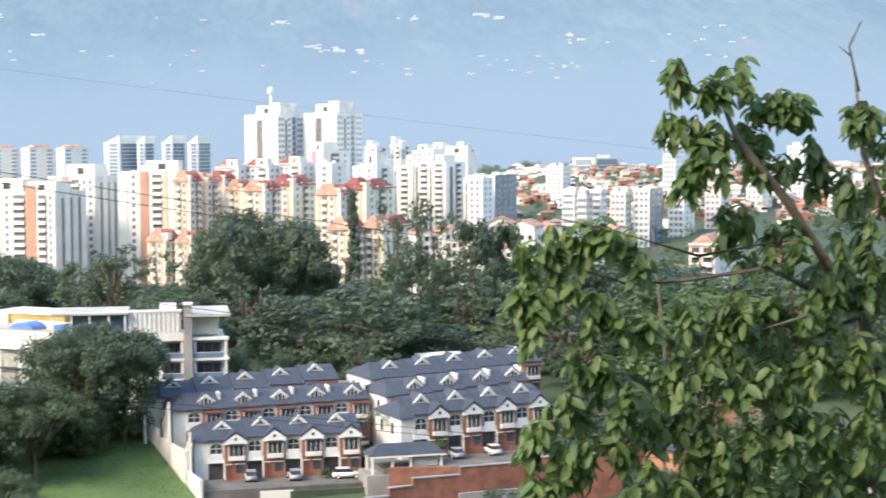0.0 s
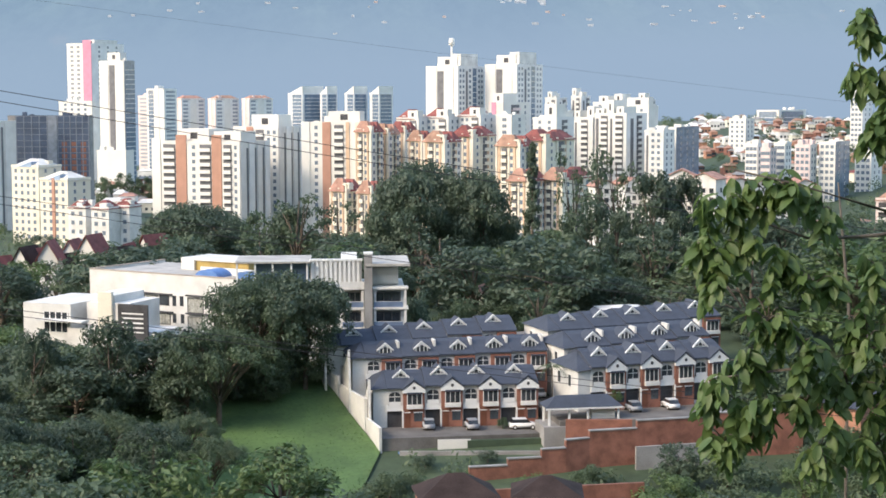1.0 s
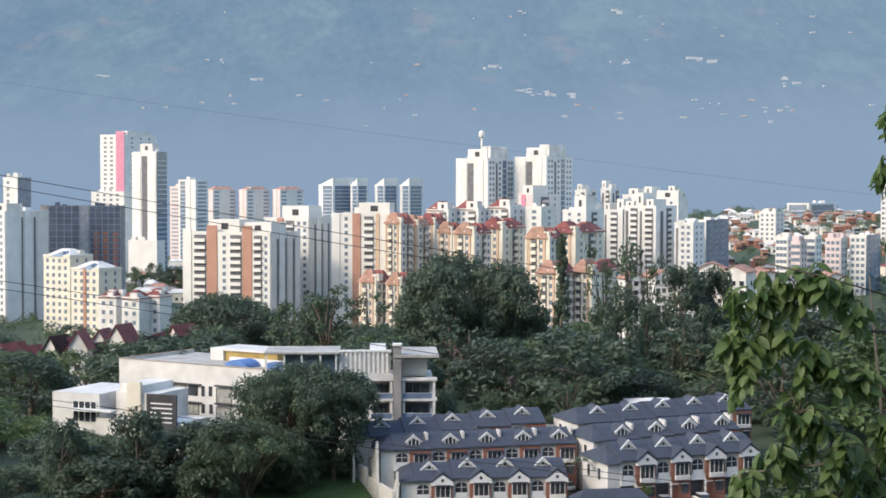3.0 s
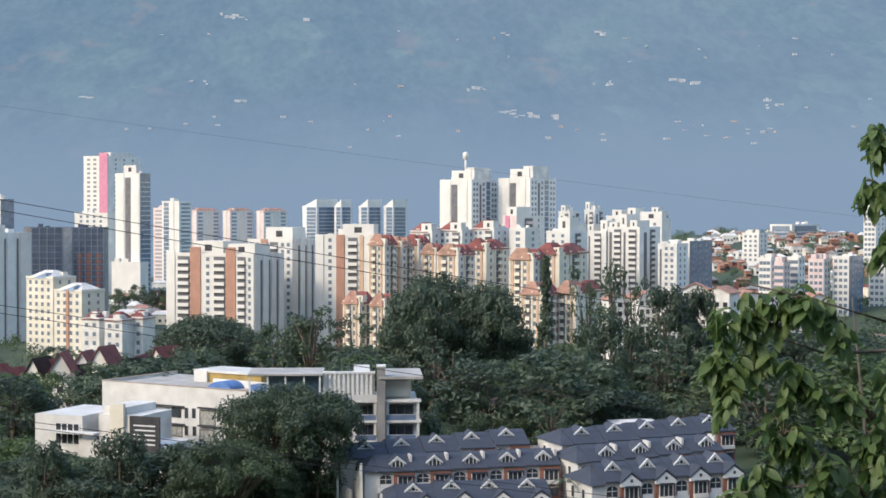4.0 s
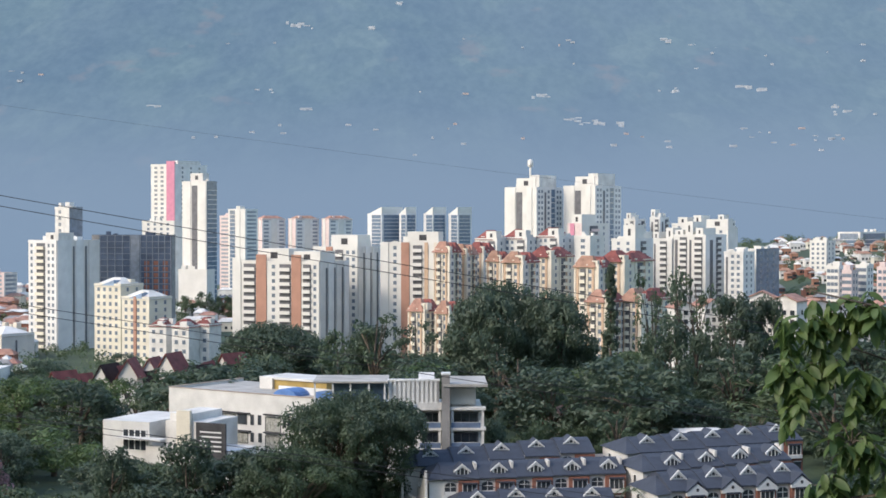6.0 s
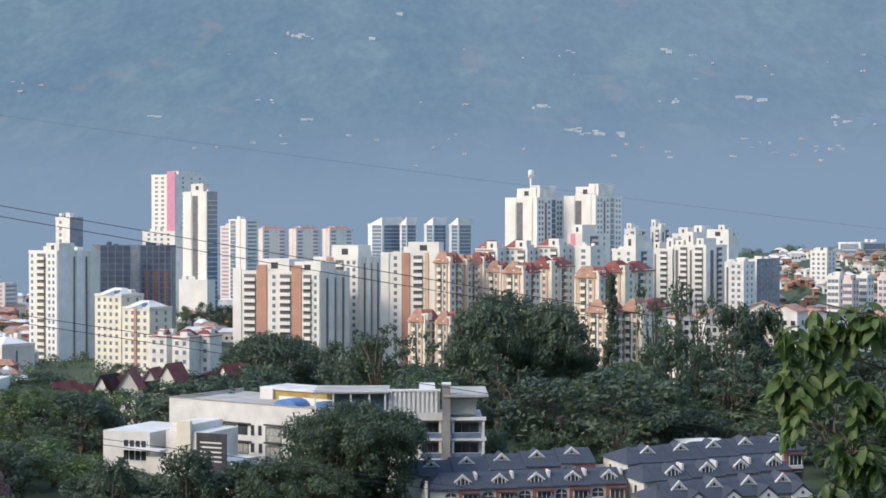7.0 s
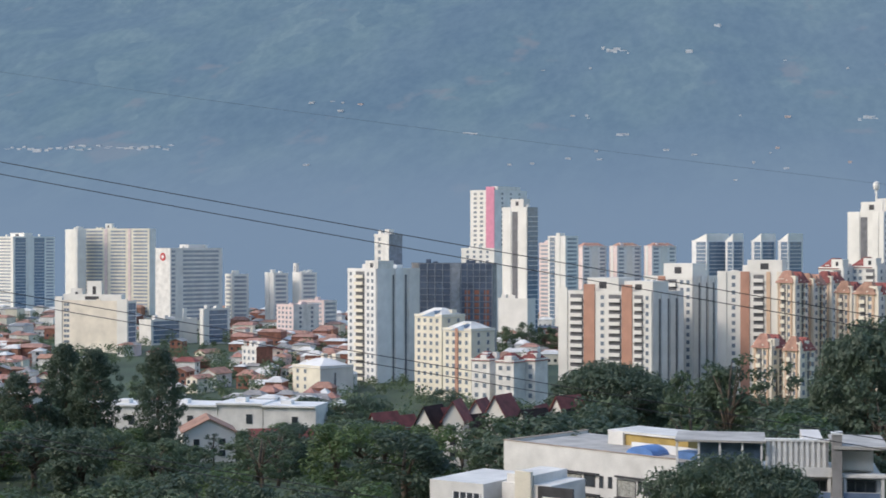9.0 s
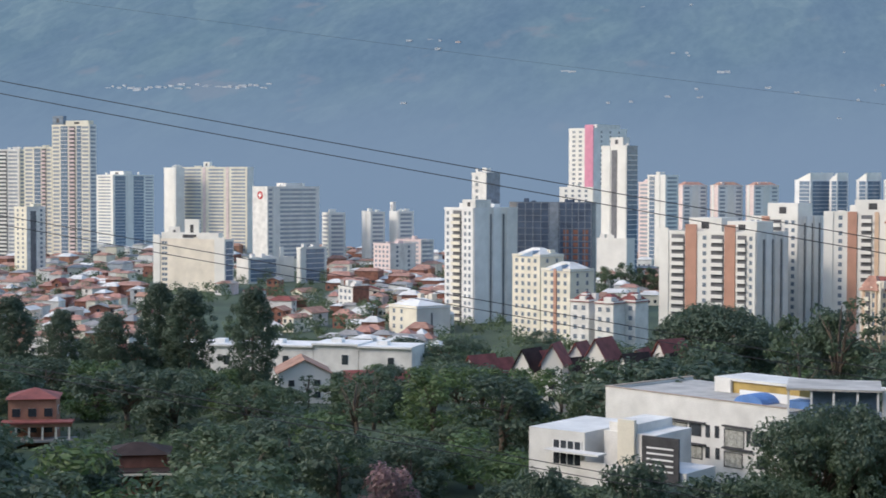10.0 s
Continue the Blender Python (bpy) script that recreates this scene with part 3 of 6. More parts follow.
# twin towers
for o in (0, 104):
    block(929 + o, 985 + o, 1031 + o, 850, 361 - o * 0.03, 38, WHITE, PALEGREY, [("s", 0.0, 0.34, WHITE), ("d", 0.36, 0.55), ("s", 0.70, 0.86, WHITE)], [("w", 0.03, 0.26, 2, 1.3), ("d", 0.30, 0.36), ("w", 0.38, 0.52, 1, 1.6), ("g", 0.56, 0.70), ("w", 0.74, 0.97, 2, 1.4)], label="tall white twin apartment tower", group="twin towers", roofs=[("box", 0.3, 0.9, 0.08, 0.5, 5.5, WHITE), ("box", 0.7, 1.0, 0.1, 0.75, 7.0, OLDWHITE), ("box", 0.1, 0.3, 0.3, 0.6, 2.5, OLDWHITE)])
# white cluster
block(1040, 1065, 1112, 780, 425, 40, ROSE, WHITE, [("s", 0.2, 0.5, PINK)], [("b", 0.3, 0.6), ("w", 0.7, 0.95, 1, 1.2)], label="white and rose apartment block", roofs=[("box", 0.3, 1, 0, 0.5, 5, WHITE)])
block(1052, 1080, 1105, 740, 447, 35, WHITE, WHITE, [("w", 0.2, 0.9, 1, 2)], [("w", 0.2, 0.9, 1, 2)], label="white apartment block with dark windows")
block(1118, 1160, 1192, 760, 452, 35, WHITE, PALEGREY, [("w", 0.1, 0.9, 2, 1.3)], [("b", 0.3, 0.6)], label="white apartment block with balconies", roofs=[("box", 0.5, 1, 0, 0.5, 7, WHITE)])
block(1140, 1165, 1190, 820, 440, 35, WHITE, WHITE, [("w", 0.1, 0.9, 2, 1.3)], [], label="plain white apartment block")
block(1190, 1225, 1262, 800, 452, 35, WHITE, PALEGREY, [("d", 0.1, 0.18), ("b", 0.4, 0.75)], [("d", 0.1, 0.2), ("b", 0.4, 0.7), ("d", 0.8, 0.9)], label="white apartment block with balconies", roofs=[("box", 0.05, 0.35, 0, 0.5, 4, WHITE), ("box", 0.6, 0.95, 0.1, 0.5, 6, WHITE)])
block(1140, 1160, 1178, 900, 417, 35, WHITE, PALEGREY, [("d", 0.2, 0.35), ("b", 0.55, 0.85)], [("d", 0.3, 0.45), ("b", 0.6, 0.9)], label="white apartment tower with dark window slots", roofs=[("box", 0.2, 0.6, 0, 0.5, 4, WHITE)])
block(1186, 1204, 1220, 905, 414, 35, WHITE, PALEGREY, [("d", 0.15, 0.3), ("b", 0.5, 0.85)], [("d", 0.2, 0.35), ("b", 0.55, 0.9)], label="white apartment tower with dark window slots", roofs=[("box", 0.1, 0.5, 0, 0.5, 5, WHITE)])
block(1298, 1320, 1337, 900, 420, 35, WHITE, PALEGREY, [("d", 0.15, 0.3), ("b", 0.5, 0.85)], [("d", 0.2, 0.35), ("b", 0.55, 0.9)], label="white apartment tower with dark window slots", roofs=[("box", 0.4, 0.9, 0, 0.5, 4, WHITE)])
block(1225, 1280, 1310, 860, 425, 35, WHITE, PALEGREY, [("w", 0.1, 0.9, 3, 1.3)], [("w", 0.1, 0.9, 2, 1.3)], label="plain white apartment block", roofs=[("box", 0.2, 0.5, 0, 0.5, 4, WHITE), ("box", 0.7, 0.95, 0, 0.5, 5, WHITE)])
block(1228, 1285, 1322, 790, 445, 38, WHITE, PALEGREY, [("d", 0.05, 0.13), ("b", 0.2, 0.42), ("d", 0.5, 0.56), ("b", 0.66, 0.9)], [("d", 0.2, 0.34), ("b", 0.5, 0.75)], label="white apartment block with dark window slots", roofs=[("box", 0.05, 0.3, 0, 0.6, 3, WHITE), ("box", 0.38, 0.6, 0, 0.6, 7, WHITE), ("box", 0.7, 0.92, 0, 0.6, 4, WHITE)])
block(1270, 1325, 1342, 850, 432, 30, WHITE, WHITE, [("w", 0.1, 0.9, 3, 1.3)], [], label="white apartment block with stepped roof", roofs=[("box", 0.3, 1, 0, 0.5, 5, WHITE)])
block(1318, 1352, 1372, 770, 475, 35, OLDWHITE, PALEGREY, [("d", 0.1, 0.2), ("w", 0.3, 0.9, 2, 1.3)], [("w", 0.1, 0.9, 2, 1.3)], label="white and grey apartment block")
block(1350, 1375, 1416, 790, 470, 42, WHITE, BLUEGLASS, [("w", 0.1, 0.9, 2, 1.3)], [("w", 0.1, 0.9, 3, 1.3)], label="white apartment block with a blue-grey side")


# ---- the white institute building ----
def institute():
    a, bc, d, base = radians(35), 680, 272.0, 11.0
    px, py = east(bc, d), d
    root = thing("institute_building", Matrix.Translation((px, py, base)) @ Matrix.Rotation(-a, 4, "Z"), "long white modern institute building with flat roofs among trees", "building")
    top = 14.75

    def fx(b):
        k = (b - 784) / 2926
        return -(px - k * py) / (math.cos(a) + k * math.sin(a))

    def fz(b, e):
        return up(e, py - fx(b) * math.sin(a)) - base
    L = -fx(335)
    part("wall", boxes("wall", (SOFTWHITE,), (-L, fx(592), 0, 20, -8, top - 0.6, 0)), root, label="white rendered walls")
    part("parapet", boxes("parapet", (SOFTWHITE,), (-L, fx(592), 0, 0.3, top - 0.596, top, 0)), root)
    part("parapet", boxes("parapet", (SOFTWHITE,), (-L, -L + 0.3, 0.304, 19.9, top - 0.596, top, 0)), root)
    part("coping", boxes("coping", (shade("brown_coping", (0.42, 0.34, 0.28)),), (-L - 0.1, fx(592), -0.1, 0.45, top, top + 0.12, 0), (-L - 0.1, -L + 0.45, 0.45, 20, top, top + 0.12, 0)), root)
    part("penthouse", boxes("penthouse", (SOFTWHITE, shade("ochre_wall", (0.42, 0.30, 0.10))), (-32, -29, 11, 19, top - 0.6, top + 1.5, 0), (-29, -17, 11.5, 19, top - 0.6, top + 1.3, 1), (-32.2, -16.8, 11.2, 19, top + 1.3, top + 1.7, 0)), root, label="roof house with ochre side")
    bm = bmesh.new()
    prism(bm, [(-19.5 + 2.6 * math.cos(t), top - 0.6 + 1.45 * math.sin(t)) for t in [math.pi * i / 10 for i in range(11)]], 3, 7)
    part("vault", mesh(bm, "vault", BLUE), root, label="blue barrel vault on the roof")
    part("roof_light", boxes("roof_light", (BLUE, FRAME), (-13.5, -9.6, 4, 8, top - 0.6, top + 0.6, 0), (-24, -9, 6.8, 7.2, top - 0.6, top + 0.8, 1)), root, label="blue roof light")
    part("roof", boxes("roof", (SCREED,), (-L + 0.31, fx(592), 0.31, 19.9, top - 0.596, top - 0.45, 0)), root, label="grey-beige screeded flat roof")
    # windows: bearings and heights of their edges
    for b0, b1, e0, e1 in ((430, 452, 762, 778), (457, 472, 763, 779), (480, 484, 765, 781), (493, 497, 766, 781), (506, 532, 769, 793), (537, 541, 771, 786), (442, 453, 793, 810), (455, 474, 795, 812), (480, 484, 797, 811), (494, 498, 798, 812), (506, 530, 802, 822), (412, 416, 758, 774), (545, 560, 772, 790), (552, 566, 806, 822)):
        x0, x1, z0, z1 = fx(b0), fx(b1), fz(b0, e1), fz(b0, e0)
        w = part("window", boxes("window", (SHADOWY,), (x0 - 0.12, x1 + 0.12, -0.08, 0.02, z0 - 0.12, z0, 0), (x0 - 0.12, x1 + 0.12, -0.08, 0.02, z1, z1 + 0.12, 0), (x0 - 0.12, x0, -0.08, 0.02, z0, z1, 0), (x1, x1 + 0.12, -0.08, 0.02, z0, z1, 0)), root)
        n = 3 if x1 - x0 > 2 else 1
        for i in range(n):
            u0, u1 = x0 + (x1 - x0) * i / n + 0.04, x0 + (x1 - x0) * (i + 1) / n - 0.04
            part("pane", boxes("pane", (shade("curtained_glass", (0.42, 0.42, 0.38), rough=0.2, vary=0.25, scale=1.5) if n > 1 else GLASS,), (u0, u1, -0.05, 0.02, z0, z1, 0)), w)
    for b0, b1, e in ((424, 479, 757), (443, 480, 790), (504, 545, 763), (504, 545, 795)):
        part("sunshade", boxes("sunshade", (SHADOWY,), (fx(b0), fx(b1), -0.5, 0.02, fz(b0, e) - 0.12, fz(b0, e) + 0.1, 0)), root, label="dark projecting sunshade")
    # the end block, square to the valley: glazed corner, finned screen, lift shaft, balconied rooms
    dE = 277.0
    E = root.matrix_basis.inverted() @ Matrix.Translation((east(589, dE), dE, base))
    rail = shade("blue_tinted_rail", (0.16, 0.22, 0.33), rough=0.3)

    def ex(b):
        return (b - 589) / 2926 * dE

    def ez(e):
        return up(e, dE) - base

    def end(name, mats, *bs, label=""):
        return part(name, boxes(name, mats, *bs), root, E, label)
    z0, z1, z2, z3, zr = ez(846), ez(826), ez(790), ez(754), ez(712)
    x0, x1, x2, x3, x4 = ex(600), ex(722), ex(774), ex(824), ex(896)
    end("end_wall", (SOFTWHITE,), (x0, x2, 3.0, 15, -9, z3, 0), (x2 - 0.02, x4 - 0.6, 3.2, 15, -9, z3, 0), label="white rendered walls of the end block")
    end("upper_room", (GREY,), (x3 + 0.6, x4 - 1.6, 3.6, 14, z3 + 0.2, zr - 0.3, 0), (x2 + 0.2, x3 - 1.8, 2.6, 14, z3 + 0.2, zr + 0.9, 0), label="recessed grey top floor")
    end("top_panel", (WHITE,), (x3 + 0.8, x4 - 2.0, 3.3, 3.58, z3 + 0.5, zr - 0.9, 0), label="white panel on the top floor")
    end("roof_slab", (SCREED,), (x3 - 0.4, x4 + 0.3, 0.2, 15, zr - 0.3, zr + 0.15, 0), label="thin overhanging roof slab")
    end("roof_slab", (SCREED,), (ex(589), x1, 0.6, 12, zr + 0.30, zr + 0.6, 0), label="thin overhanging roof slab")
    end("glass_lantern", (BLUEGLASS,), (ex(622), x1 - 0.3, 2.4, 11, z3 + 0.4, zr + 0.3, 0), label="blue-grey glazed corner room")
    for b in (592, 624, 655, 688, 716):
        end("post", (FRAME,), (ex(b) - 0.14, ex(b) + 0.14, 0.9, 1.2, z3, zr + 0.3, 0))
    end("screen_wall", (GREY, FRAME), (x1, x3 - 1.0, 2.0, 2.3, z3 + 0.6, zr + 0.5, 0), (x1 - 0.1, x3 - 0.9, 1.6, 2.6, zr + 0.5, zr + 0.85, 1), label="pale screen of upright fins")
    for i in range(11):
        x = x1 + 0.15 + (x3 - x1 - 1.6) * i / 10.5
        end("fin", (FRAME,), (x, x + 0.42, 1.7, 2.0, z3 + 0.6, zr + 0.5, 0))
    end("chimney", (CONCRETE, FRAME), (x3 - 0.6, x3 + 0.75, 0.4, 2.6, -7, ez(694), 0), (x3 - 0.7, x3 + 0.85, 0.3, 2.7, ez(694), ez(691), 1), label="tall bare concrete lift shaft")
    for z in (z3, z2, z1):
        end("balcony_slab", (OLDWHITE,), (x2, x3 - 0.62, 0.9, 3.2, z - 0.3, z + 0.1, 0))
        end("balcony_slab", (OLDWHITE,), (x3 + 0.78, x4, 0.9, 3.2, z - 0.3, z + 0.1, 0))
    end("parapet", (SOFTWHITE,), (x2, x3 - 0.62, 0.9, 1.1, z3 + 0.1, z3 + 1.0, 0), label="white parapet")
    for xa, xb in ((x2 + 0.4, x3 - 0.8), (x3 + 1.0, x4 - 0.9)):
        for z, zt in ((z2, z3), (z1, z2), (z0 - 0.5, z1)):
            end("opening", (FARDARK,), (xa + 0.3, xb - 0.3, 3.0, 3.24, z + 0.12, zt - 0.9, 0), label="dark glazed opening behind a balcony")
            n = 3
            for i in range(n):
                u = xa + 0.4 + (xb - xa - 0.8) * i / n
                end("pane", (GLASS,), (u, u + (xb - xa - 0.8) / n - 0.12, 2.94, 3.0, z + 0.15, zt - 1.1, 0))
            end("railing", (rail,), (xa, xb, 0.95, 1.0, z + 0.1, z + 1.0, 0), label="blue glass railing")
            end("handrail", (FRAME,), (xa, xb, 0.93, 1.02, z + 1.0, z + 1.06, 0))
    for x in (x2 + 0.15, x3 - 0.95, x3 + 1.2, x4 - 0.5):
        end("column", (OLDWHITE,), (x - 0.2, x + 0.2, 1.05, 1.45, -7, z3 - 0.3, 0))
    # lower wing towards the garden
    wx, wy = east(300, 271), 271.0
    wing = thing("institute_wing", Matrix.Translation((wx, wy, base)) @ Matrix.Rotation(-radians(25), 4, "Z"), "low white annex with terrace and dark slatted screen", "building")
    W = 9.2
    part("wall", boxes("wall", (SOFTWHITE,), (-W, 0, 0, 14, -9, 11.6, 0)), wing)
    part("terrace", boxes("terrace", (OLDWHITE,), (0, 9.5, -1, 12, -9, 6.8, 0), (0, 9.5, -1, -0.7, 6.8, 7.9, 0)), wing, label="white terrace with parapet")
    part("upper_room", boxes("upper_room", (OLDWHITE,), (1.5, 9.5, 2.5, 12, 6.8, 11.8, 0), (2.0, 6.5, 3, 12, 11.8, 13.0, 0)), wing)
    part("pier", boxes("pier", (PALE,), (4.0, 6.6, 1.9, 2.5, 6.8, 13.6, 0)), wing, label="beige rendered pier")
    scr = part("screen", boxes("screen", (SHADOWY,), (8.6, 14.2, 0.6, 0.9, 6.2, 12.0, 0)), wing, label="dark slatted metal screen")
    for i in range(5):
        part("slat", boxes("slat", (FRAME,), (9.4, 13.4, 0.5, 0.6, 7.4 + 0.75 * i, 7.62 + 0.75 * i, 0)), scr)
    part("link", boxes("link", (PALEGREY, GLASS), (9.5, 15, 1.2, 9, -6, 7.5, 0), (10, 14.5, 1.15, 1.2, 3.4, 5.8, 1)), wing)
    part("window_band", boxes("window_band", (GLASS,), (-5.2, -0.4, -0.06, 0.02, 7.0, 10.2, 0)), wing, label="dark window band")
    for i in range(5):
        part("mullion", boxes("mullion", (FRAME,), (-5.2 + 1.15 * i, -5.05 + 1.15 * i, -0.14, 0.0, 7.0, 10.2, 0)), wing)
    part("canopy", boxes("canopy", (SOFTWHITE,), (-5.4, 3.5, -2.2, 0.0, 8.9, 9.15, 0)), wing, label="thin white canopy")
    part("porch", boxes("porch", (SOFTWHITE,), (-3.5, 2.5, -5, -0.05, -2.6, -1.9, 0)), wing)


institute()


# ---- terraced houses ----
UW = 5.75


def arch(bm, x0, x1, z0, z1, y0, y1, mat):
    r = (x1 - x0) / 2
    pts = [(x0, z0), (x1, z0)] + [(x0 + r + r * math.cos(t), z1 - r * 0.6 + r * 0.6 * math.sin(t)) for t in [math.pi * i / 8 for i in range(9)]]
    prism(bm, pts, y0, y1, mat)


def townhouse(kind):
    """One terraced house: white bay with an arched window over a garage, brick bay under a white gable, slate roof."""
    root = thing("terraced_house", Matrix.Identity(4), "terraced house of brick and white render under a blue slate roof", "house", "terraced houses")
    part("wall", boxes("wall", (SOFTWHITE,), (0, UW, 0.3, 10.2, -3, 2.5, 0), (0, UW, 0, 10.2, 2.5, 5.75, 0)), root, label="white rendered walls")
    part("brick_bay", boxes("brick_bay", (BRICK,), (2.45, UW - 0.1, -0.5, 0.3, -1, 5.4, 0)), root, label="projecting red brick bay")
    for x0, x1, z0, z1, nm in ((0.15, 2.3, 0, 2.35, "garage"), (4.05, 5.3, 0.9, 2.15, "ground_window"), (2.65, 3.5, 0, 2.15, "door")):
        y = 0.3 if nm == "garage" else -0.5
        # the garage is a flat panel with its inner shade as colour
        part(nm, boxes(nm, (SHADOWY if nm == "garage" else DOORM if nm == "door" else GLASS, FRAME), (x0, x1, y - 0.05, y + 0.1, z0, z1, 0), (x0 - 0.08, x1 + 0.08, y - 0.1, y + 0.1, z1, z1 + 0.1, 1)), root)
    part("column", boxes("column", (FRAME,), (2.3, 2.5, -0.55, -0.3, 0, 2.5, 0)), root)
    part("band", boxes("band", (FRAME,), (0, 2.45, -0.25, 0.1, 2.4, 3.15, 0)), root, label="white band above the garage")
    bm = bmesh.new()
    arch(bm, 0.35, 2.1, 3.2, 5.1, -0.06, 0.1, 0)
    w = part("arched_window", mesh(bm, "arched_window", GLASS), root)
    part("glazing_bar", boxes("glazing_bar", (FRAME,), (1.19, 1.26, -0.12, -0.05, 3.2, 5.1, 0), (0.35, 2.1, -0.12, -0.05, 4.4, 4.47, 0), (0.2, 2.25, -0.3, -0.05, 3.1, 3.2, 0), (0.35, 2.1, -0.32, -0.28, 3.2, 3.75, 0)), w)
    w = part("bay_window", boxes("bay_window", (GLASS,), (3.1, 5.2, -0.57, -0.45, 3.35, 4.75, 0)), root)
    part("bar", boxes("bar", (FRAME,), (3.75, 3.82, -0.62, -0.55, 3.35, 4.75, 0), (4.48, 4.55, -0.62, -0.55, 3.35, 4.75, 0), (3.0, 3.1, -0.62, -0.5, 3.3, 4.8, 0), (5.2, 5.3, -0.62, -0.5, 3.3, 4.8, 0)), w)
    part("flower_box", boxes("flower_box", (OLDWHITE,), (2.95, 5.35, -0.95, -0.5, 2.75, 3.3, 0)), root, label="white panel under the bay window")
    part("awning", boxes("awning", (SLATE,), (3.0, 5.3, -0.85, -0.5, 4.85, 5.1, 0)), root)
    if kind == "gablet":
        bm = bmesh.new()
        prism(bm, ((2.35, 5.0), (UW, 5.0), (UW, 5.45), (4.08, 6.55), (2.35, 5.45)), -0.75, -0.3)
        g = part("gable", mesh(bm, "gable", FRAME), root, label="white pediment over the brick bay")
        bm = bmesh.new()
        prism(bm, [(4.08 + 0.24 * math.cos(i * math.pi / 4), 5.75 + 0.24 * math.sin(i * math.pi / 4)) for i in range(8)], -0.8, -0.74)
        part("vent", mesh(bm, "vent", SHADOWY), g, label="round dark vent")
        bm = bmesh.new()
        prism(bm, ((2.2, 5.45), (4.08, 6.75), (UW + 0.1, 5.45), (UW + 0.1, 5.6), (4.08, 6.95), (2.2, 5.6)), -0.85, 2.6)
        part("gable_roof", mesh(bm, "gable_roof", SLATE), g)
    # main roof: steep front slope, flat crown, back slope
    bm = bmesh.new()
    pts = ((-0.45, 5.55), (-0.45, 5.75), (3.6, 7.2), (5.2, 7.5), (6.6, 7.2), (10.6, 5.75), (10.6, 5.55))
    a_, b_ = [bm.verts.new((0, y, z)) for y, z in pts], [bm.verts.new((UW, y, z)) for y, z in pts]
    bm.faces.new(a_), bm.faces.new(b_[::-1])
    for i in range(len(pts)):
        bm.faces.new([a_[i], b_[i], b_[(i + 1) % len(pts)], a_[(i + 1) % len(pts)]])
    part("roof", mesh(bm, "roof", SLATE), root, label="blue-grey slate roof")
    def dormer(x, y, z, w, h, tall):
        bm = bmesh.new()
        prism(bm, ((x - w / 2, z), (x + w / 2, z), (x + w / 2, z + tall), (x, z + tall + h), (x - w / 2, z + tall)), y, y + 2.4)
        dm = part("dormer", mesh(bm, "dormer", FRAME), root, label="white dormer")
        bm = bmesh.new()
        o = 0.28
        prism(bm, ((x - w / 2 - o, z + tall - o * 0.8), (x, z + tall + h + 0.08), (x + w / 2 + o, z + tall - o * 0.8), (x + w / 2 + o, z + tall - o * 0.8 + 0.16), (x, z + tall + h + 0.3), (x - w / 2 - o, z + tall - o * 0.8 + 0.16)), y + 0.12, y + 3.0)
        part("dormer_roof", mesh(bm, "dormer_roof", SLATE), dm)
        bm = bmesh.new()
        prism(bm, ((x - w / 2 - o - 0.05, z + tall - o * 0.8 - 0.12), (x, z + tall + h - 0.05), (x + w / 2 + o + 0.05, z + tall - o * 0.8 - 0.12), (x + w / 2 + o + 0.05, z + tall - o * 0.8 + 0.14), (x, z + tall + h + 0.28), (x - w / 2 - o - 0.05, z + tall - o * 0.8 + 0.14)), y - 0.16, y + 0.1)
        part("bargeboard", mesh(bm, "bargeboard", FRAME), dm)
        bm = bmesh.new()
        prism(bm, ((x - w / 2 + 0.22, z + 0.22), (x + w / 2 - 0.22, z + 0.22), (x + w / 2 - 0.22, z + tall), (x, z + tall + h - 0.35), (x - w / 2 + 0.22, z + tall)), y - 0.05, y + 0.1)
        pn = part("pane", mesh(bm, "pane", GLASS), dm)
        for q in (-0.33, 0.33):
            part("bar", boxes("bar", (FRAME,), (x + q - 0.05, x + q + 0.05, y - 0.12, y - 0.04, z + 0.2, z + tall + h * 0.45, 0)), dm)
    if kind == "dormer":
        dormer(3.2, 0.9, 5.95, 2.0, 0.75, 0.85)
    else:
        dormer(2.4, 2.4, 6.75, 2.0, 0.8, 0.2)
    part("flue", boxes("flue", (OLDWHITE,), (5.3, 5.65, 2.2, 4.4, 6.0, 7.7, 0)), root, label="white party-wall upstand") if kind == "dormer" else None
    return root


DOORM = shade("brown_door", (0.16, 0.06, 0.035), rough=0.5)
FIRST = {"dormer": townhouse("dormer"), "gablet": townhouse("gablet"), "rear": townhouse("rear")}
USED = set()


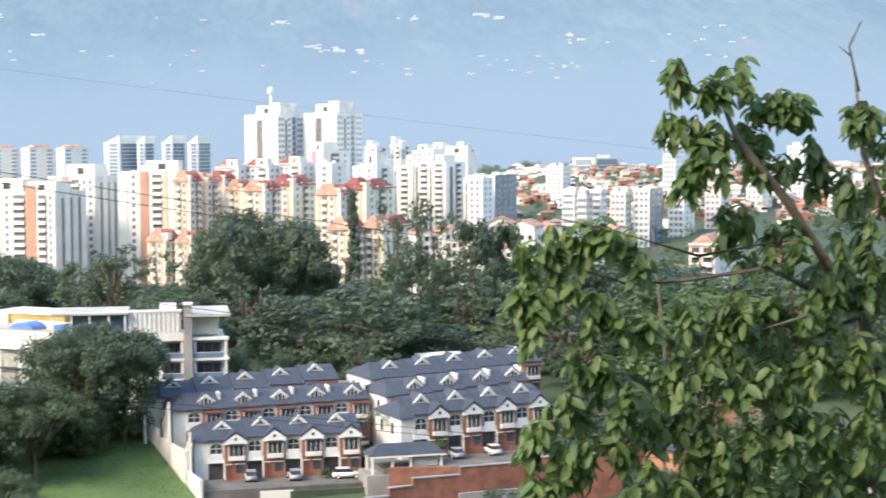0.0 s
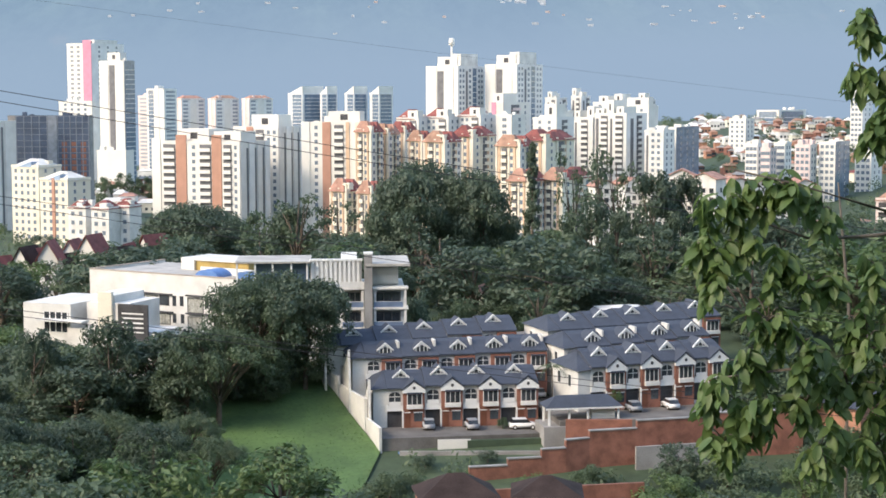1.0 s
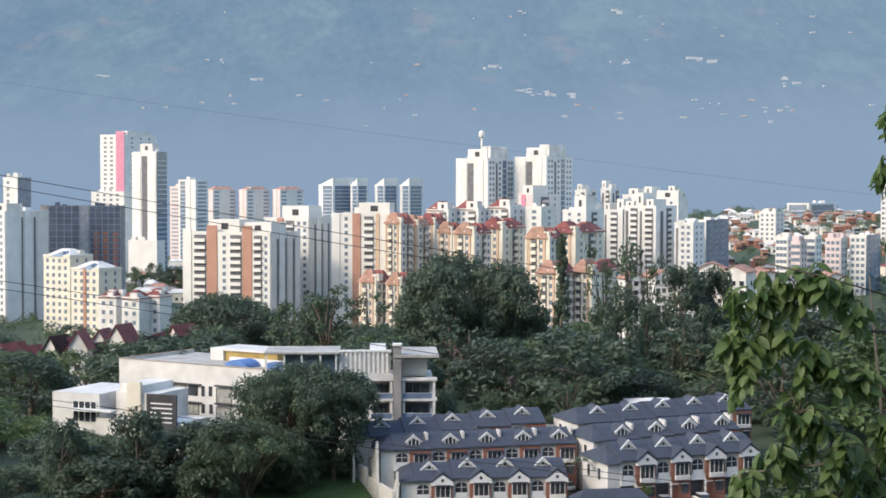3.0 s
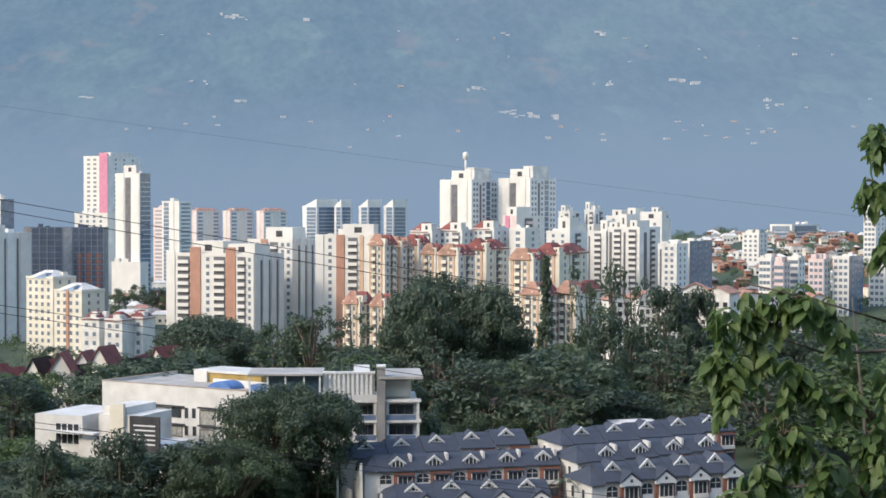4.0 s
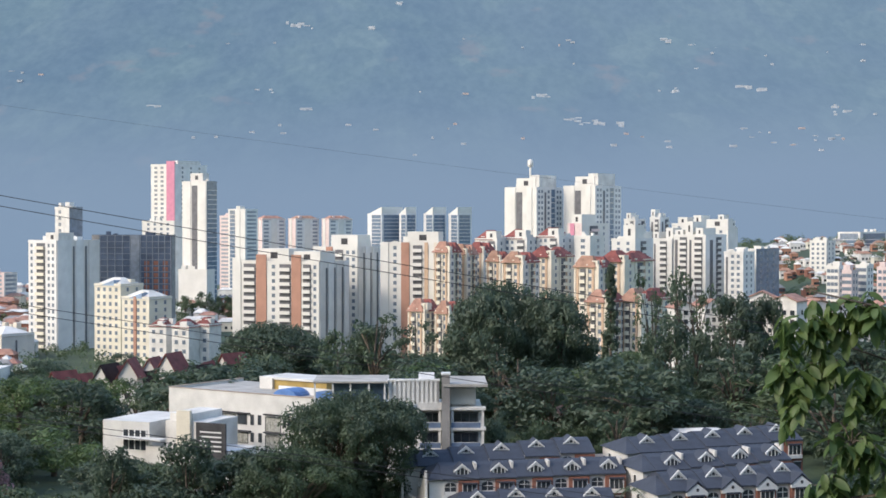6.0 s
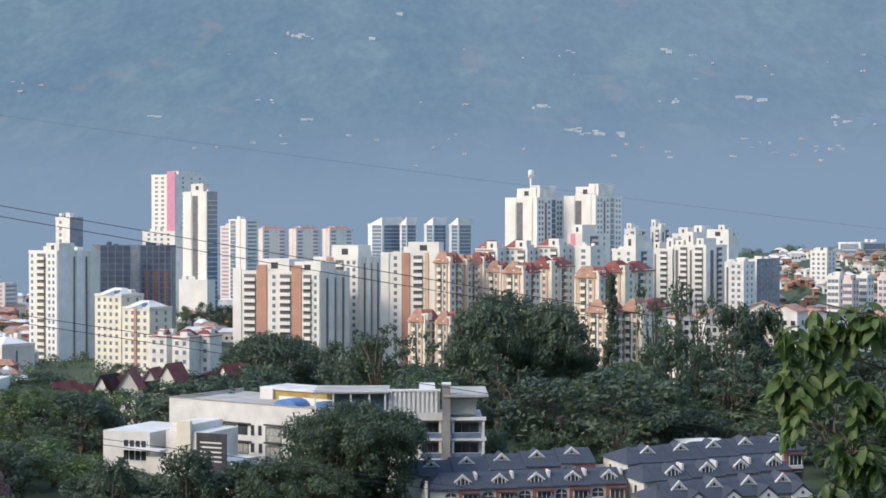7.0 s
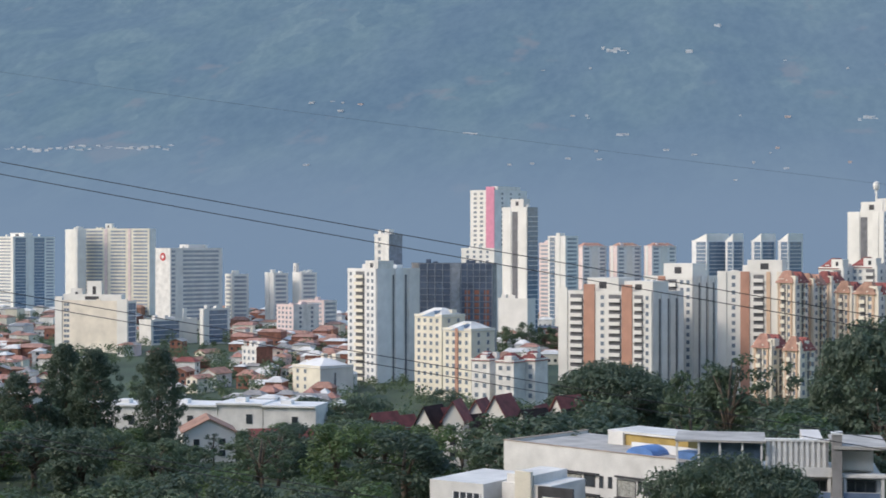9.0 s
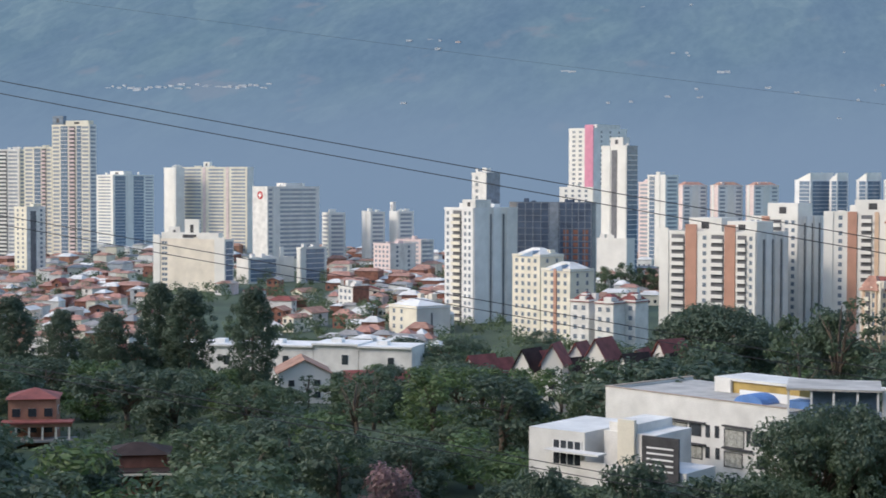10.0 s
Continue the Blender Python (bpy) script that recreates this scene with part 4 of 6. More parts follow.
def terrace(kind, x, y, z, yaw, n, step, fin=True, tall=0.87):
    for i in range(n):
        m = Matrix.Translation((x, y, z)) @ Matrix.Rotation(radians(yaw), 4, "Z") @ Matrix.Translation((UW * i, 0, step * i)) @ Matrix.Diagonal((1, 1, tall, 1))
        if kind in USED:
            copy_thing(FIRST[kind], m)
        else:
            FIRST[kind].matrix_basis = m
            USED.add(kind)
    # the row's end: white wall under a hipped slate slope, with a curved fin at the eaves
    at = Matrix.Translation((x, y, z)) @ Matrix.Rotation(radians(yaw), 4, "Z") @ Matrix.Diagonal((1, 1, tall, 1))
    ew = tagged(new("end_wall", boxes("end_wall", (SOFTWHITE,), (-2.0, -0.004, 0.1, 10.2, -4, 5.5, 0))), "white rendered end wall of the terrace under a hipped roof", "wall", kind="structure")
    ew.matrix_basis = at
    bm = bmesh.new()
    v = [bm.verts.new(c) for c in ((-2.4, -0.45, 5.52), (-2.4, 10.6, 5.52), (-0.004, 10.6, 5.7), (-0.004, -0.45, 5.7), (-0.004, 5.2, 7.49))]
    for f in ((0, 3, 4), (0, 4, 1), (1, 4, 2), (0, 1, 2, 3), (2, 4, 3)):
        bm.faces.new([v[i] for i in f])
    part("hip_roof", mesh(bm, "hip_roof", SLATE), ew, label="hipped blue-grey slate end")
    for wy_, wz in ((3.0, 3.2), (7.0, 3.2), (3.0, 0.4)):
        part("window", window_mesh(0.7, 1.3, ""), ew, Matrix.Translation((-2.0, wy_, wz)) @ Matrix.Rotation(-math.pi / 2, 4, "Z"))
    if fin:
        bm = bmesh.new()
        prism(bm, [(-1.6, -4), (-1.6, 0.8), (-1.2, 3.4), (-0.8, 5.4), (-0.5, 7.1), (-0.2, 6.9), (0.6, 5.9), (2.2, 5.1), (5.0, 3.6), (9.0, 3.0), (9.0, -4)], 2.45, 2.8)
        part("fin_wall", mesh(bm, "fin_wall", SOFTWHITE), ew, Matrix.Rotation(math.pi / 2, 4, "Z"), "white garden wall rising to a curved fin")


terrace("gablet", 6.0, 244.0, 6.9, 4, 4, 0.0, True, 1.05)
terrace("dormer", 3.0, 252.4, 10.5, 7, 5, 0.1, True, 1.0)
terrace("rear", -0.8, 261.2, 11.2, 8, 5, 0.4, True, 1.0)
terrace("gablet", 36.6, 243.5, 9.2, 16, 4, 0.15, False, 1.1)
terrace("dormer", 35.6, 252.0, 11.9, 16, 4, 0.25, False, 1.0)
terrace("rear", 34.2, 260.6, 13.4, 16, 5, 0.25, False, 1.0)


def slab(name, label, cat, mat, pts, z0, z1, kind=""):
    """A wall or terrace on the plan pts, from z0 to z1."""
    bm = bmesh.new()
    a_, b_ = [bm.verts.new((x, y, z0)) for x, y in pts], [bm.verts.new((x, y, z1)) for x, y in pts]
    bm.faces.new(a_[::-1]), bm.faces.new(b_)
    for i in range(len(pts)):
        bm.faces.new([a_[i], a_[(i + 1) % len(pts)], b_[(i + 1) % len(pts)], b_[i]])
    return tagged(new(name, mesh(bm, name, mat)), label, cat, kind=kind)


def along(p, q, w):
    d = (Vector(q) - Vector(p)).normalized()
    n = Vector((-d.y, d.x)) * w / 2
    return [tuple(Vector(p) - n), tuple(Vector(q) - n), tuple(Vector(q) + n), tuple(Vector(p) + n)]


slab("road", "grey paved drive before the terraced houses", "road", ROADM, [(4.9, 236), (31, 238.5), (30, 245), (3.2, 244.6)], 1.0, 6.9, "structure")
slab("road", "grey paved drive on the upper terrace", "road", ROADM, [(31, 236), (60, 238), (60, 262), (34, 262), (28, 275), (24, 275), (29, 250)], 1.0, 9.1, "structure")
slab("end_wall", "white boundary wall running down the meadow", "wall", SOFTWHITE, along((3.1, 243.4), (4.9, 235.4), 0.4), 0, 8.6, "structure")
slab("end_wall", "white boundary wall running down the meadow", "wall", SOFTWHITE, along((-0.9, 256.5), (2.9, 243.6), 0.4), 0, 11.4, "structure")
slab("end_wall", "white boundary wall running down the meadow", "wall", SOFTWHITE, along((-4.6, 268), (-1.1, 256.8), 0.4), 0, 12.6, "structure")
slab("hedge_wall", "dark planted retaining wall below the drive", "wall", LEAF_DARK, along((17.5, 236.6), (29.5, 237.6), 0.8), 0, 6.4, "structure")
slab("fence_panel", "white painted fence panel by the drive", "fence", WHITE, along((13.2, 236.2), (18.0, 236.4), 0.2), 3.0, 6.6)
slab("awning", "blue sheet awning beside the boundary wall", "awning", BLUE, along((7.4, 235.6), (13.0, 236.0), 1.6), 4.6, 5.0)
slab("brick_wall", "red brick wall below the awning", "wall", BRICK, along((7.5, 236.2), (17.4, 236.6), 0.4), 0, 4.6, "structure")
for p, q, top in (((16.8, 224), (22.2, 224.8), 5.2), ((22.2, 224.8), (27, 225.6), 6.1), ((27, 225.6), (30.5, 226.4), 7.2), ((30.5, 226.4), (34, 227.6), 8.3), ((34, 227.6), (41, 229), 9.3), ((41, 229), (53, 231.5), 10.4), ((53, 231.5), (66, 233), 10.9)):
    slab("retaining_wall", "stepped red brick retaining wall", "wall", BRICK, along(p, q, 0.6), -3, top, "structure")
    slab("wall_coping", "pale coping on a brick wall", "coping", CONCRETE, along(p, q, 0.8), top + 0.004, top + 0.18, "structure")
slab("retaining_wall", "red brick wall beside the gatehouse", "wall", BRICK, along((31.5, 233.4), (41, 232.6), 0.5), 0, 9.9, "structure")
slab("retaining_wall", "grey concrete retaining wall below brick", "wall", CONCRETE, along((40.5, 226.6), (52, 229.0), 0.5), -2, 7.2, "structure")
slab("parapet_wall", "weathered stone parapet along the drive", "wall", CONCRETE, along((7.6, 234.4), (29.6, 233.0), 0.4), 0, 5.4, "structure")


def gatehouse():
    root = thing("gatehouse", Matrix.Translation((29.5, 236.5, 8.4)) @ Matrix.Rotation(radians(6), 4, "Z"), "small open gatehouse with a slate hipped roof", "gatehouse")
    bm = bmesh.new()
    v = [bm.verts.new(c) for c in ((-0.6, -0.6, 2.6), (11, -0.6, 2.6), (11, 4.2, 2.6), (-0.6, 4.2, 2.6), (1.4, 1.8, 4.1), (9.2, 1.8, 4.1))]
    for f in ((0, 1, 5, 4), (2, 3, 4, 5), (3, 0, 4), (1, 2, 5), (3, 2, 1, 0)):
        bm.faces.new([v[i] for i in f])
    part("roof", mesh(bm, "roof", SLATE), root)
    part("fascia", boxes("fascia", (FRAME,), (-0.6, 11, -0.62, -0.5, 2.35, 2.6, 0)), root)
    part("cabin", boxes("cabin", (WHITE,), (6.5, 10, 0.5, 3.5, -3, 2.5, 0)), root)
    for x, y in ((0, 0), (3, 0), (5.8, 0), (10.4, 0), (0, 3.6)):
        part("post", boxes("post", (FRAME,), (x - 0.15, x + 0.15, y - 0.15, y + 0.15, -3, 2.5, 0)), root)
    part("ground_slab", boxes("ground_slab", (CONCRETE,), (-1, 11.5, -1, 5, -5, -0.05, 0)), root)


gatehouse()


def car(x, y, z, yaw, paint, label, l=4.3):
    root = thing("car", Matrix.Translation((x, y, z)) @ Matrix.Rotation(radians(yaw), 4, "Z"), label, "car", "parked cars")
    bm = bmesh.new()
    h = l / 2
    prism(bm, ((-h, 0.3), (h, 0.3), (h, 0.75), (h - 0.9, 0.95), (-h + 0.1, 1.0), (-h, 0.7)), -0.85, 0.85)
    bmesh.ops.bevel(bm, geom=bm.edges[:], offset=0.08, segments=2, affect="EDGES")
    part("body", mesh(bm, "body", paint, smooth=True), root)
    bm = bmesh.new()
    prism(bm, ((-h + 0.15, 0.95), (h - 1.0, 0.92), (h - 1.7, 1.48), (-h + 0.6, 1.52)), -0.72, 0.72)
    cab = part("cabin", mesh(bm, "cabin", GLASS), root, label="dark glass cabin")
    part("roof", boxes("roof", (paint,), (-h + 0.55, h - 1.72, -0.72, 0.72, 1.5, 1.56, 0)), root)
    for sx in (-h + 0.8, h - 0.85):
        for sy in (-0.8, 0.8):
            bm = bmesh.new()
            bmesh.ops.create_cone(bm, cap_ends=True, segments=14, radius1=0.33, radius2=0.33, depth=0.22)
            w = part("wheel", mesh(bm, "wheel", RUBBER), root, Matrix.Translation((sx, sy, 0.33)) @ Matrix.Rotation(math.pi / 2, 4, "X"))
            bm = bmesh.new()
            bmesh.ops.create_cone(bm, cap_ends=True, segments=10, radius1=0.19, radius2=0.19, depth=0.24)
            part("rim", mesh(bm, "rim", PALEGREY), w)
    for sy in (-0.6, 0.6):
        part("headlight", boxes("headlight", (FRAME,), (h - 0.12, h + 0.01, sy - 0.15, sy + 0.15, 0.6, 0.75, 0)), root)


car(26.3, 242.0, 6.9, 3, CARWHITE, "white estate car parked on the drive")
car(18.6, 242.6, 6.9, 96, CARGREY, "silver car parked nose out", 4.0)
car(12.2, 243.0, 6.9, 92, CARGREY, "silver car half inside a garage", 4.0)
car(29.6, 256.0, 9.1, 115, CARWHITE, "white car on the lane between the rows")
car(29.0, 262.0, 9.1, 115, CARWHITE, "white car on the lane between the rows", 4.0)
car(43.0, 243.4, 9.1, 100, CARGREY, "silver car parked before the upper row", 4.0)
car(49.0, 245.0, 9.1, 100, CARWHITE, "white car parked before the upper row", 4.0)


def cottage(x, y, z, yaw, w, dp, h, rh, wall, roof, label, wins=2, name="house", group="houses with tiled roofs", gable=True):
    """A small house: walls, pitched or hipped roof with eaves, windows, door."""
    root = thing(name, Matrix.Translation((x, y, z)) @ Matrix.Rotation(radians(yaw), 4, "Z"), label, "house", group)
    bm = bmesh.new()
    if gable:
        prism(bm, ((-w / 2, -4), (w / 2, -4), (w / 2, h), (0, h + rh), (-w / 2, h)), 0, dp)
    else:
        box(bm, -w / 2, w / 2, 0, dp, -4, h)
    part("wall", mesh(bm, "wall", wall), root)
    bm = bmesh.new()
    o = 0.5
    if gable:
        k = rh / (w / 2)
        prism(bm, ((-w / 2 - o, h - o * k + 0.05), (0, h + rh + 0.05), (w / 2 + o, h - o * k + 0.05), (w / 2 + o, h - o * k + 0.3), (0, h + rh + 0.3), (-w / 2 - o, h - o * k + 0.3)), -o, dp + o)
    else:
        i = min(w, dp) / 2
        v = [bm.verts.new(c) for c in ((-w / 2 - o, -o, h), (w / 2 + o, -o, h), (w / 2 + o, dp + o, h), (-w / 2 - o, dp + o, h))]
        t = [bm.verts.new(c) for c in (((-w / 2 + i, dp / 2, h + rh), (w / 2 - i, dp / 2, h + rh)) if w >= dp else ((0, i, h + rh), (0, dp - i, h + rh)))]
        if (t[0].co - t[1].co).length < 0.3:
            t[1].co = t[0].co + Vector((0.3, 0, 0)) if w >= dp else t[0].co + Vector((0, 0.3, 0))
        fs = ((0, 1, 5, 4), (1, 2, 5), (2, 3, 4, 5), (3, 0, 4)) if w >= dp else ((0, 1, 4), (1, 2, 5, 4), (2, 3, 5), (3, 0, 4, 5))
        al = v + t
        for f in fs + ((3, 2, 1, 0),):
            bm.faces.new([al[q] for q in f])
    part("roof", mesh(bm, "roof", roof), root)
    me = window_mesh(1.2, 1.2, "")
    for fl in range(max(1, int(h / 2.7))):
        for i in range(wins):
            part("window", me, root, Matrix.Translation((-w / 2 + w * (i + 0.5) / wins, 0, 1.0 + 2.7 * fl)))
        if wins > 1:
            part("window", me, root, Matrix.Translation((w / 2, dp / 2, 1.0 + 2.7 * fl)) @ Matrix.Rotation(math.pi / 2, 4, "Z"))
    return root


# ---- trees ----
def leaf_cloud(bm, rng, centre, radius, count, size, squash=0.8, shell=0.55):
    """Leaf sprays about a centre: bent pairs of blades turned every way, thickest near the outside."""
    c = Vector(centre)
    for _ in range(count):
        d = Vector((rng.gauss(0, 1), rng.gauss(0, 1), rng.gauss(0, 1))).normalized()
        p = c + Vector((d.x, d.y, d.z * squash)) * radius * (shell + (1 - shell) * rng.random() ** 0.6)
        s = size * rng.uniform(0.6, 1.4)
        n = (d + Vector((rng.uniform(-0.8, 0.8), rng.uniform(-0.8, 0.8), rng.uniform(-0.2, 0.9)))).normalized()
        u = n.orthogonal().normalized()
        u.rotate(Matrix.Rotation(rng.uniform(0, 6.3), 3, n))
        w = n.cross(u)
        q = [p - u * s, p + w * s * 0.5 - u * s * 0.1, p + u * s - n * s * 0.3, p - w * s * 0.5 - u * s * 0.1]
        bm.faces.new([bm.verts.new(x) for x in q])


def tree_meshes(seed, shape):
    """Trunk and crown of a tree about 10 high and as wide as its kind grows."""
    rng = random.Random(seed)
    tr, cr = bmesh.new(), bmesh.new()
    lumps = []
    if shape in ("round", "grand"):
        tube(tr, [(0, 0, -1.5), (0.1, 0, 1.5), (0.0, 0.15, 4), (0.1, 0, 7)], [0.34, 0.28, 0.2, 0.07])
        for i in range(42):
            t = rng.uniform(0, 6.283)
            z = rng.uniform(0.9, 9.0)
            r = 3.9 * math.sqrt(max(0.05, 1 - ((z - 4.6) / 4.9) ** 2)) * rng.uniform(0.5, 1.0)
            lumps.append(((r * math.cos(t), r * math.sin(t), z), rng.uniform(0.9, 1.6)))
    elif shape in ("umbrella", "spread"):
        tube(tr, [(0, 0, -1.5), (0.1, 0, 1.5), (0.2, 0.1, 4)], [0.4, 0.32, 0.24])
        for i in range(78):
            t, r = 2.4 * i + rng.uniform(-0.3, 0.3), 6.3 * math.sqrt((i + 0.5) / 78)
            z = 8.6 - 0.05 * r * r * rng.uniform(0.75, 1.25) - rng.choice((0.0, 0.3, 1.0, 1.7)) * rng.uniform(0.6, 1.1)
            lumps.append(((r * math.cos(t), r * math.sin(t), z), rng.uniform(0.7, 1.3)))
    elif shape == "dome":
        tube(tr, [(0, 0, -1.5), (0.1, 0, 1.5), (0.2, 0.1, 4)], [0.5, 0.42, 0.3])
        for i in range(96):
            t, u = 2.4 * i, (i + 0.5) / 96
            r = 6.1 * math.sqrt(u) * rng.uniform(0.9, 1.05)
            z = 3.4 + 5.3 * math.sqrt(max(0.0, 1 - (r / 6.6) ** 2)) * rng.uniform(0.86, 1.04)
            lumps.append(((r * math.cos(t), r * math.sin(t), z), rng.uniform(0.75, 1.25)))
            if i % 4 == 0:
                lumps.append(((r * 0.95 * math.cos(t), r * 0.95 * math.sin(t), z - rng.uniform(1.2, 2.4)), 1.1))
    elif shape == "oval":
        tube(tr, [(0, 0, -1.5), (0.1, 0, 1.5), (0.0, 0.15, 4), (0.1, 0, 7)], [0.34, 0.28, 0.2, 0.07])
        for i in range(84):
            t, u = 2.4 * i, 1 - 2 * (i + 0.5) / 84
            r = 4.1 * math.sqrt(1 - u * u) * rng.uniform(0.72, 1.1)
            lumps.append(((r * math.cos(t), r * math.sin(t), 4.9 + 4.1 * u + rng.uniform(-0.4, 0.4)), rng.uniform(0.7, 1.35)))
    elif shape == "tall":
        tube(tr, [(0, 0, -1.5), (0.1, 0, 1.5), (0.0, 0.1, 4), (0.05, 0, 8)], [0.2, 0.17, 0.13, 0.05])
        for i in range(150):
            t, u = 2.4 * i, i / 149
            z = 0.8 + 8.5 * u
            r = (2.25 * math.sin(math.pi * min(1.0, 0.16 + 0.80 * u)) ** 0.7) * rng.uniform(0.5, 1.08) * (1 + 0.16 * math.sin(5 * t + z * 2))
            lumps.append(((r * math.cos(t), r * math.sin(t), z), rng.uniform(0.38, 0.72)))
    elif shape == "airy":
        tube(tr, [(0, 0, -1.5), (0.2, 0, 2.5), (-0.1, 0.15, 6), (0.2, 0, 9.3)], [0.26, 0.2, 0.14, 0.04])
        for i in range(24):
            t, z = rng.uniform(0, 6.283), rng.uniform(3.2, 9.7)
            r = rng.uniform(0.3, 1.0) * (2.6 - 0.22 * abs(z - 6))
            lumps.append(((r * math.cos(t), r * math.sin(t), z), rng.uniform(0.5, 1.0)))
    elif shape == "cypress":
        tube(tr, [(0, 0, -1.5), (0, 0, 4), (0, 0, 9.6)], [0.22, 0.15, 0.03])
        for i in range(84):
            z = 0.6 + 9.2 * i / 84
            r = (1.25 * (1 - z / 10.4) + 0.1) * rng.uniform(0.3, 1)
            t = rng.uniform(0, 6.283)
            lumps.append(((r * math.cos(t), r * math.sin(t), z), 0.22 + 0.36 * (1 - z / 10)))
    elif shape in ("bush", "blossom"):
        tube(tr, [(0, 0, -1), (0, 0, 1.5)], [0.3, 0.2])
        for i in range(26):
            t, r = rng.uniform(0, 6.283), 3.6 * math.sqrt(rng.random())
            lumps.append(((r * math.cos(t), r * math.sin(t), (5.2 - 0.25 * r * r) * rng.uniform(0.35, 1.0)), rng.uniform(0.9, 1.5)))
    for (p, r) in lumps:
        if shape in ("round", "umbrella", "spread", "airy", "grand", "dome") and rng.random() < 0.55:
            z0 = min(p[2] - 0.5, rng.uniform(1.8, 5.5))
            mid = (p[0] * 0.45, p[1] * 0.45, (z0 + p[2]) / 2 + 0.3)
            tube(tr, [(0.05, 0.05, z0), mid, p], [0.11, 0.07, 0.025], 5)
        n = int((44 if shape in ("round", "umbrella", "spread", "bush", "cypress") else 38) * r * r) + (70 if shape == "cypress" else 15)
        if shape == "bush":
            n = int(n * 1.25)
        if shape == "grand":
            n *= 3
        if shape == "spread":
            n = int(n * 2.6)
        if shape == "tall":
            n = int(330 * r * r) + 30
        if shape in ("dome", "oval"):
            n = int(n * 2.3)
        leaf_cloud(cr, rng, p, r, n, {"tall": 0.10, "spread": 0.15, "airy": 0.2, "cypress": 0.12, "grand": 0.2, "dome": 0.17, "oval": 0.17, "bush": 0.2}.get(shape, 0.25), 0.75, 0.35 if shape != "airy" else 0.2)
    return mesh(tr, "trunk", WOOD, smooth=True), cr


SPECIES = {}
for i, (sh, lf) in enumerate((("round", LEAF_DARK), ("round", LEAF_MID), ("round", LEAF_DARK), ("umbrella", LEAF_DARK), ("umbrella", LEAF_MID), ("airy", LEAF_MID), ("airy", LEAF_DARK), ("cypress", LEAF_DARK), ("bush", LEAF_MID), ("bush", LEAF_LIGHT), ("bush", LEAF_DARK), ("round", LEAF_LIGHT), ("grand", LEAF_DARK), ("grand", LEAF_MID), ("blossom", LEAF_PINK), ("dome", LEAF_DARK), ("dome", LEAF_MID), ("oval", LEAF_DARK), ("oval", LEAF_MID), ("tall", LEAF_DARK), ("tall", LEAF_MID), ("spread", LEAF_DARK), ("spread", LEAF_MID))):
    tm, cb = tree_meshes(100 + i, sh)
    SPECIES.setdefault(sh, []).append((tm, mesh(cb, "crown", lf), lf))
WORDS = {"spread": "wide spreading tree with a layered dark crown", "tall": "tall slender tree with a dense dark crown", "oval": "tall dark green tree leafy to the ground", "blossom": "small tree covered in pale pink blossom", "dome": "huge spreading tree with a dense dark dome of leaves", "grand": "huge dark green tree with a full uneven crown", "round": "broad dark green tree with a dense rounded crown", "umbrella": "wide spreading tree with a flat dark crown", "airy": "tall thin tree with an open crown", "cypress": "narrow dark conifer with a pointed top", "bush": "low dense green bush on the slope"}


def tree(shape, x, y, height, wide=1.0, pick=0, turn=0.0, z=None):
    tm, cm, _ = SPECIES[shape][pick % len(SPECIES[shape])]
    s = height / (5.6 if shape in ("bush", "blossom") else 9.8)
    m = Matrix.Translation((x, y, rise(x, y) if z is None else z)) @ Matrix.Rotation(turn, 4, "Z") @ Matrix.Diagonal((s * wide, s * wide, s, 1))
    root = thing("bush" if shape == "bush" else "tree", m, WORDS[shape], "bush" if shape == "bush" else "tree", "trees of the valley")
    part("trunk", tm, root)
    part("crown", cm, root)
    return root


def grow(shape, b, d, top, half, pick=0):
    """A tree at bearing b whose top is seen at height top and whose crown reaches half to each side."""
    x, z = east(b, d), rise(east(b, d), d)
    h = max(4.0, up(top, d) - z)
    own = {"spread": 7.4, "tall": 2.7, "oval": 5.0, "dome": 7.2, "grand": 4.9, "round": 4.9, "umbrella": 7.4, "airy": 3.2, "cypress": 1.5, "bush": 4.8}[shape] * h / (5.6 if shape == "bush" else 9.8)
    tree(shape, x, d, h, max(0.4, min(2.6, half / 2926 * d / own)), pick, b * 0.7)


# the trees that stand out
grow("dome", 522, 428, 592, 124, 0)
grow("grand", 697, 405, 600, 52, 0)
grow("spread", 660, 258, 702, 140, 0)
grow("spread", 630, 256, 728, 96, 1)
grow("spread", 712, 260, 722, 96, 0)
grow("oval", 650, 261, 765, 78, 0)
grow("oval", 712, 263, 762, 74, 1)
grow("oval", 590, 257, 815, 80, 0)
grow("oval", 640, 256, 832, 58, 1)
grow("spread", 556, 246, 806, 122, 1)
grow("round", 480, 250, 820, 80, 0)
grow("oval", 925, 388, 512, 92, 0)
grow("oval", 1010, 384, 530, 82, 0)
grow("grand", 870, 386, 552, 70, 0)
grow("grand", 905, 372, 545, 80, 2)
grow("grand", 1030, 378, 560, 75, 0)
grow("airy", 700, 400, 588, 60, 0)
grow("airy", 770, 395, 600, 60, 1)
grow("round", 640, 410, 612, 60, 1)
grow("cypress", 1117, 356, 496, 30, 0)
grow("airy", 1190, 380, 520, 40, 0)
grow("airy", 1235, 375, 505, 50, 1)
grow("airy", 1270, 385, 520, 45, 0)
grow("grand", 1330, 362, 545, 75, 2)
grow("grand", 1395, 368, 548, 55, 0)
grow("round", 1215, 355, 590, 60, 2)
grow("round", 1160, 345, 650, 70, 1)
grow("round", 500, 245, 838, 70, 2)
for b, e, d in ((150, 968, 212), (226, 985, 216), (300, 976, 221), (365, 962, 226), (440, 985, 219), (505, 970, 228), (545, 1010, 217)):
    grow("spread" if b % 2 else "oval", b, d, e, 72, b)
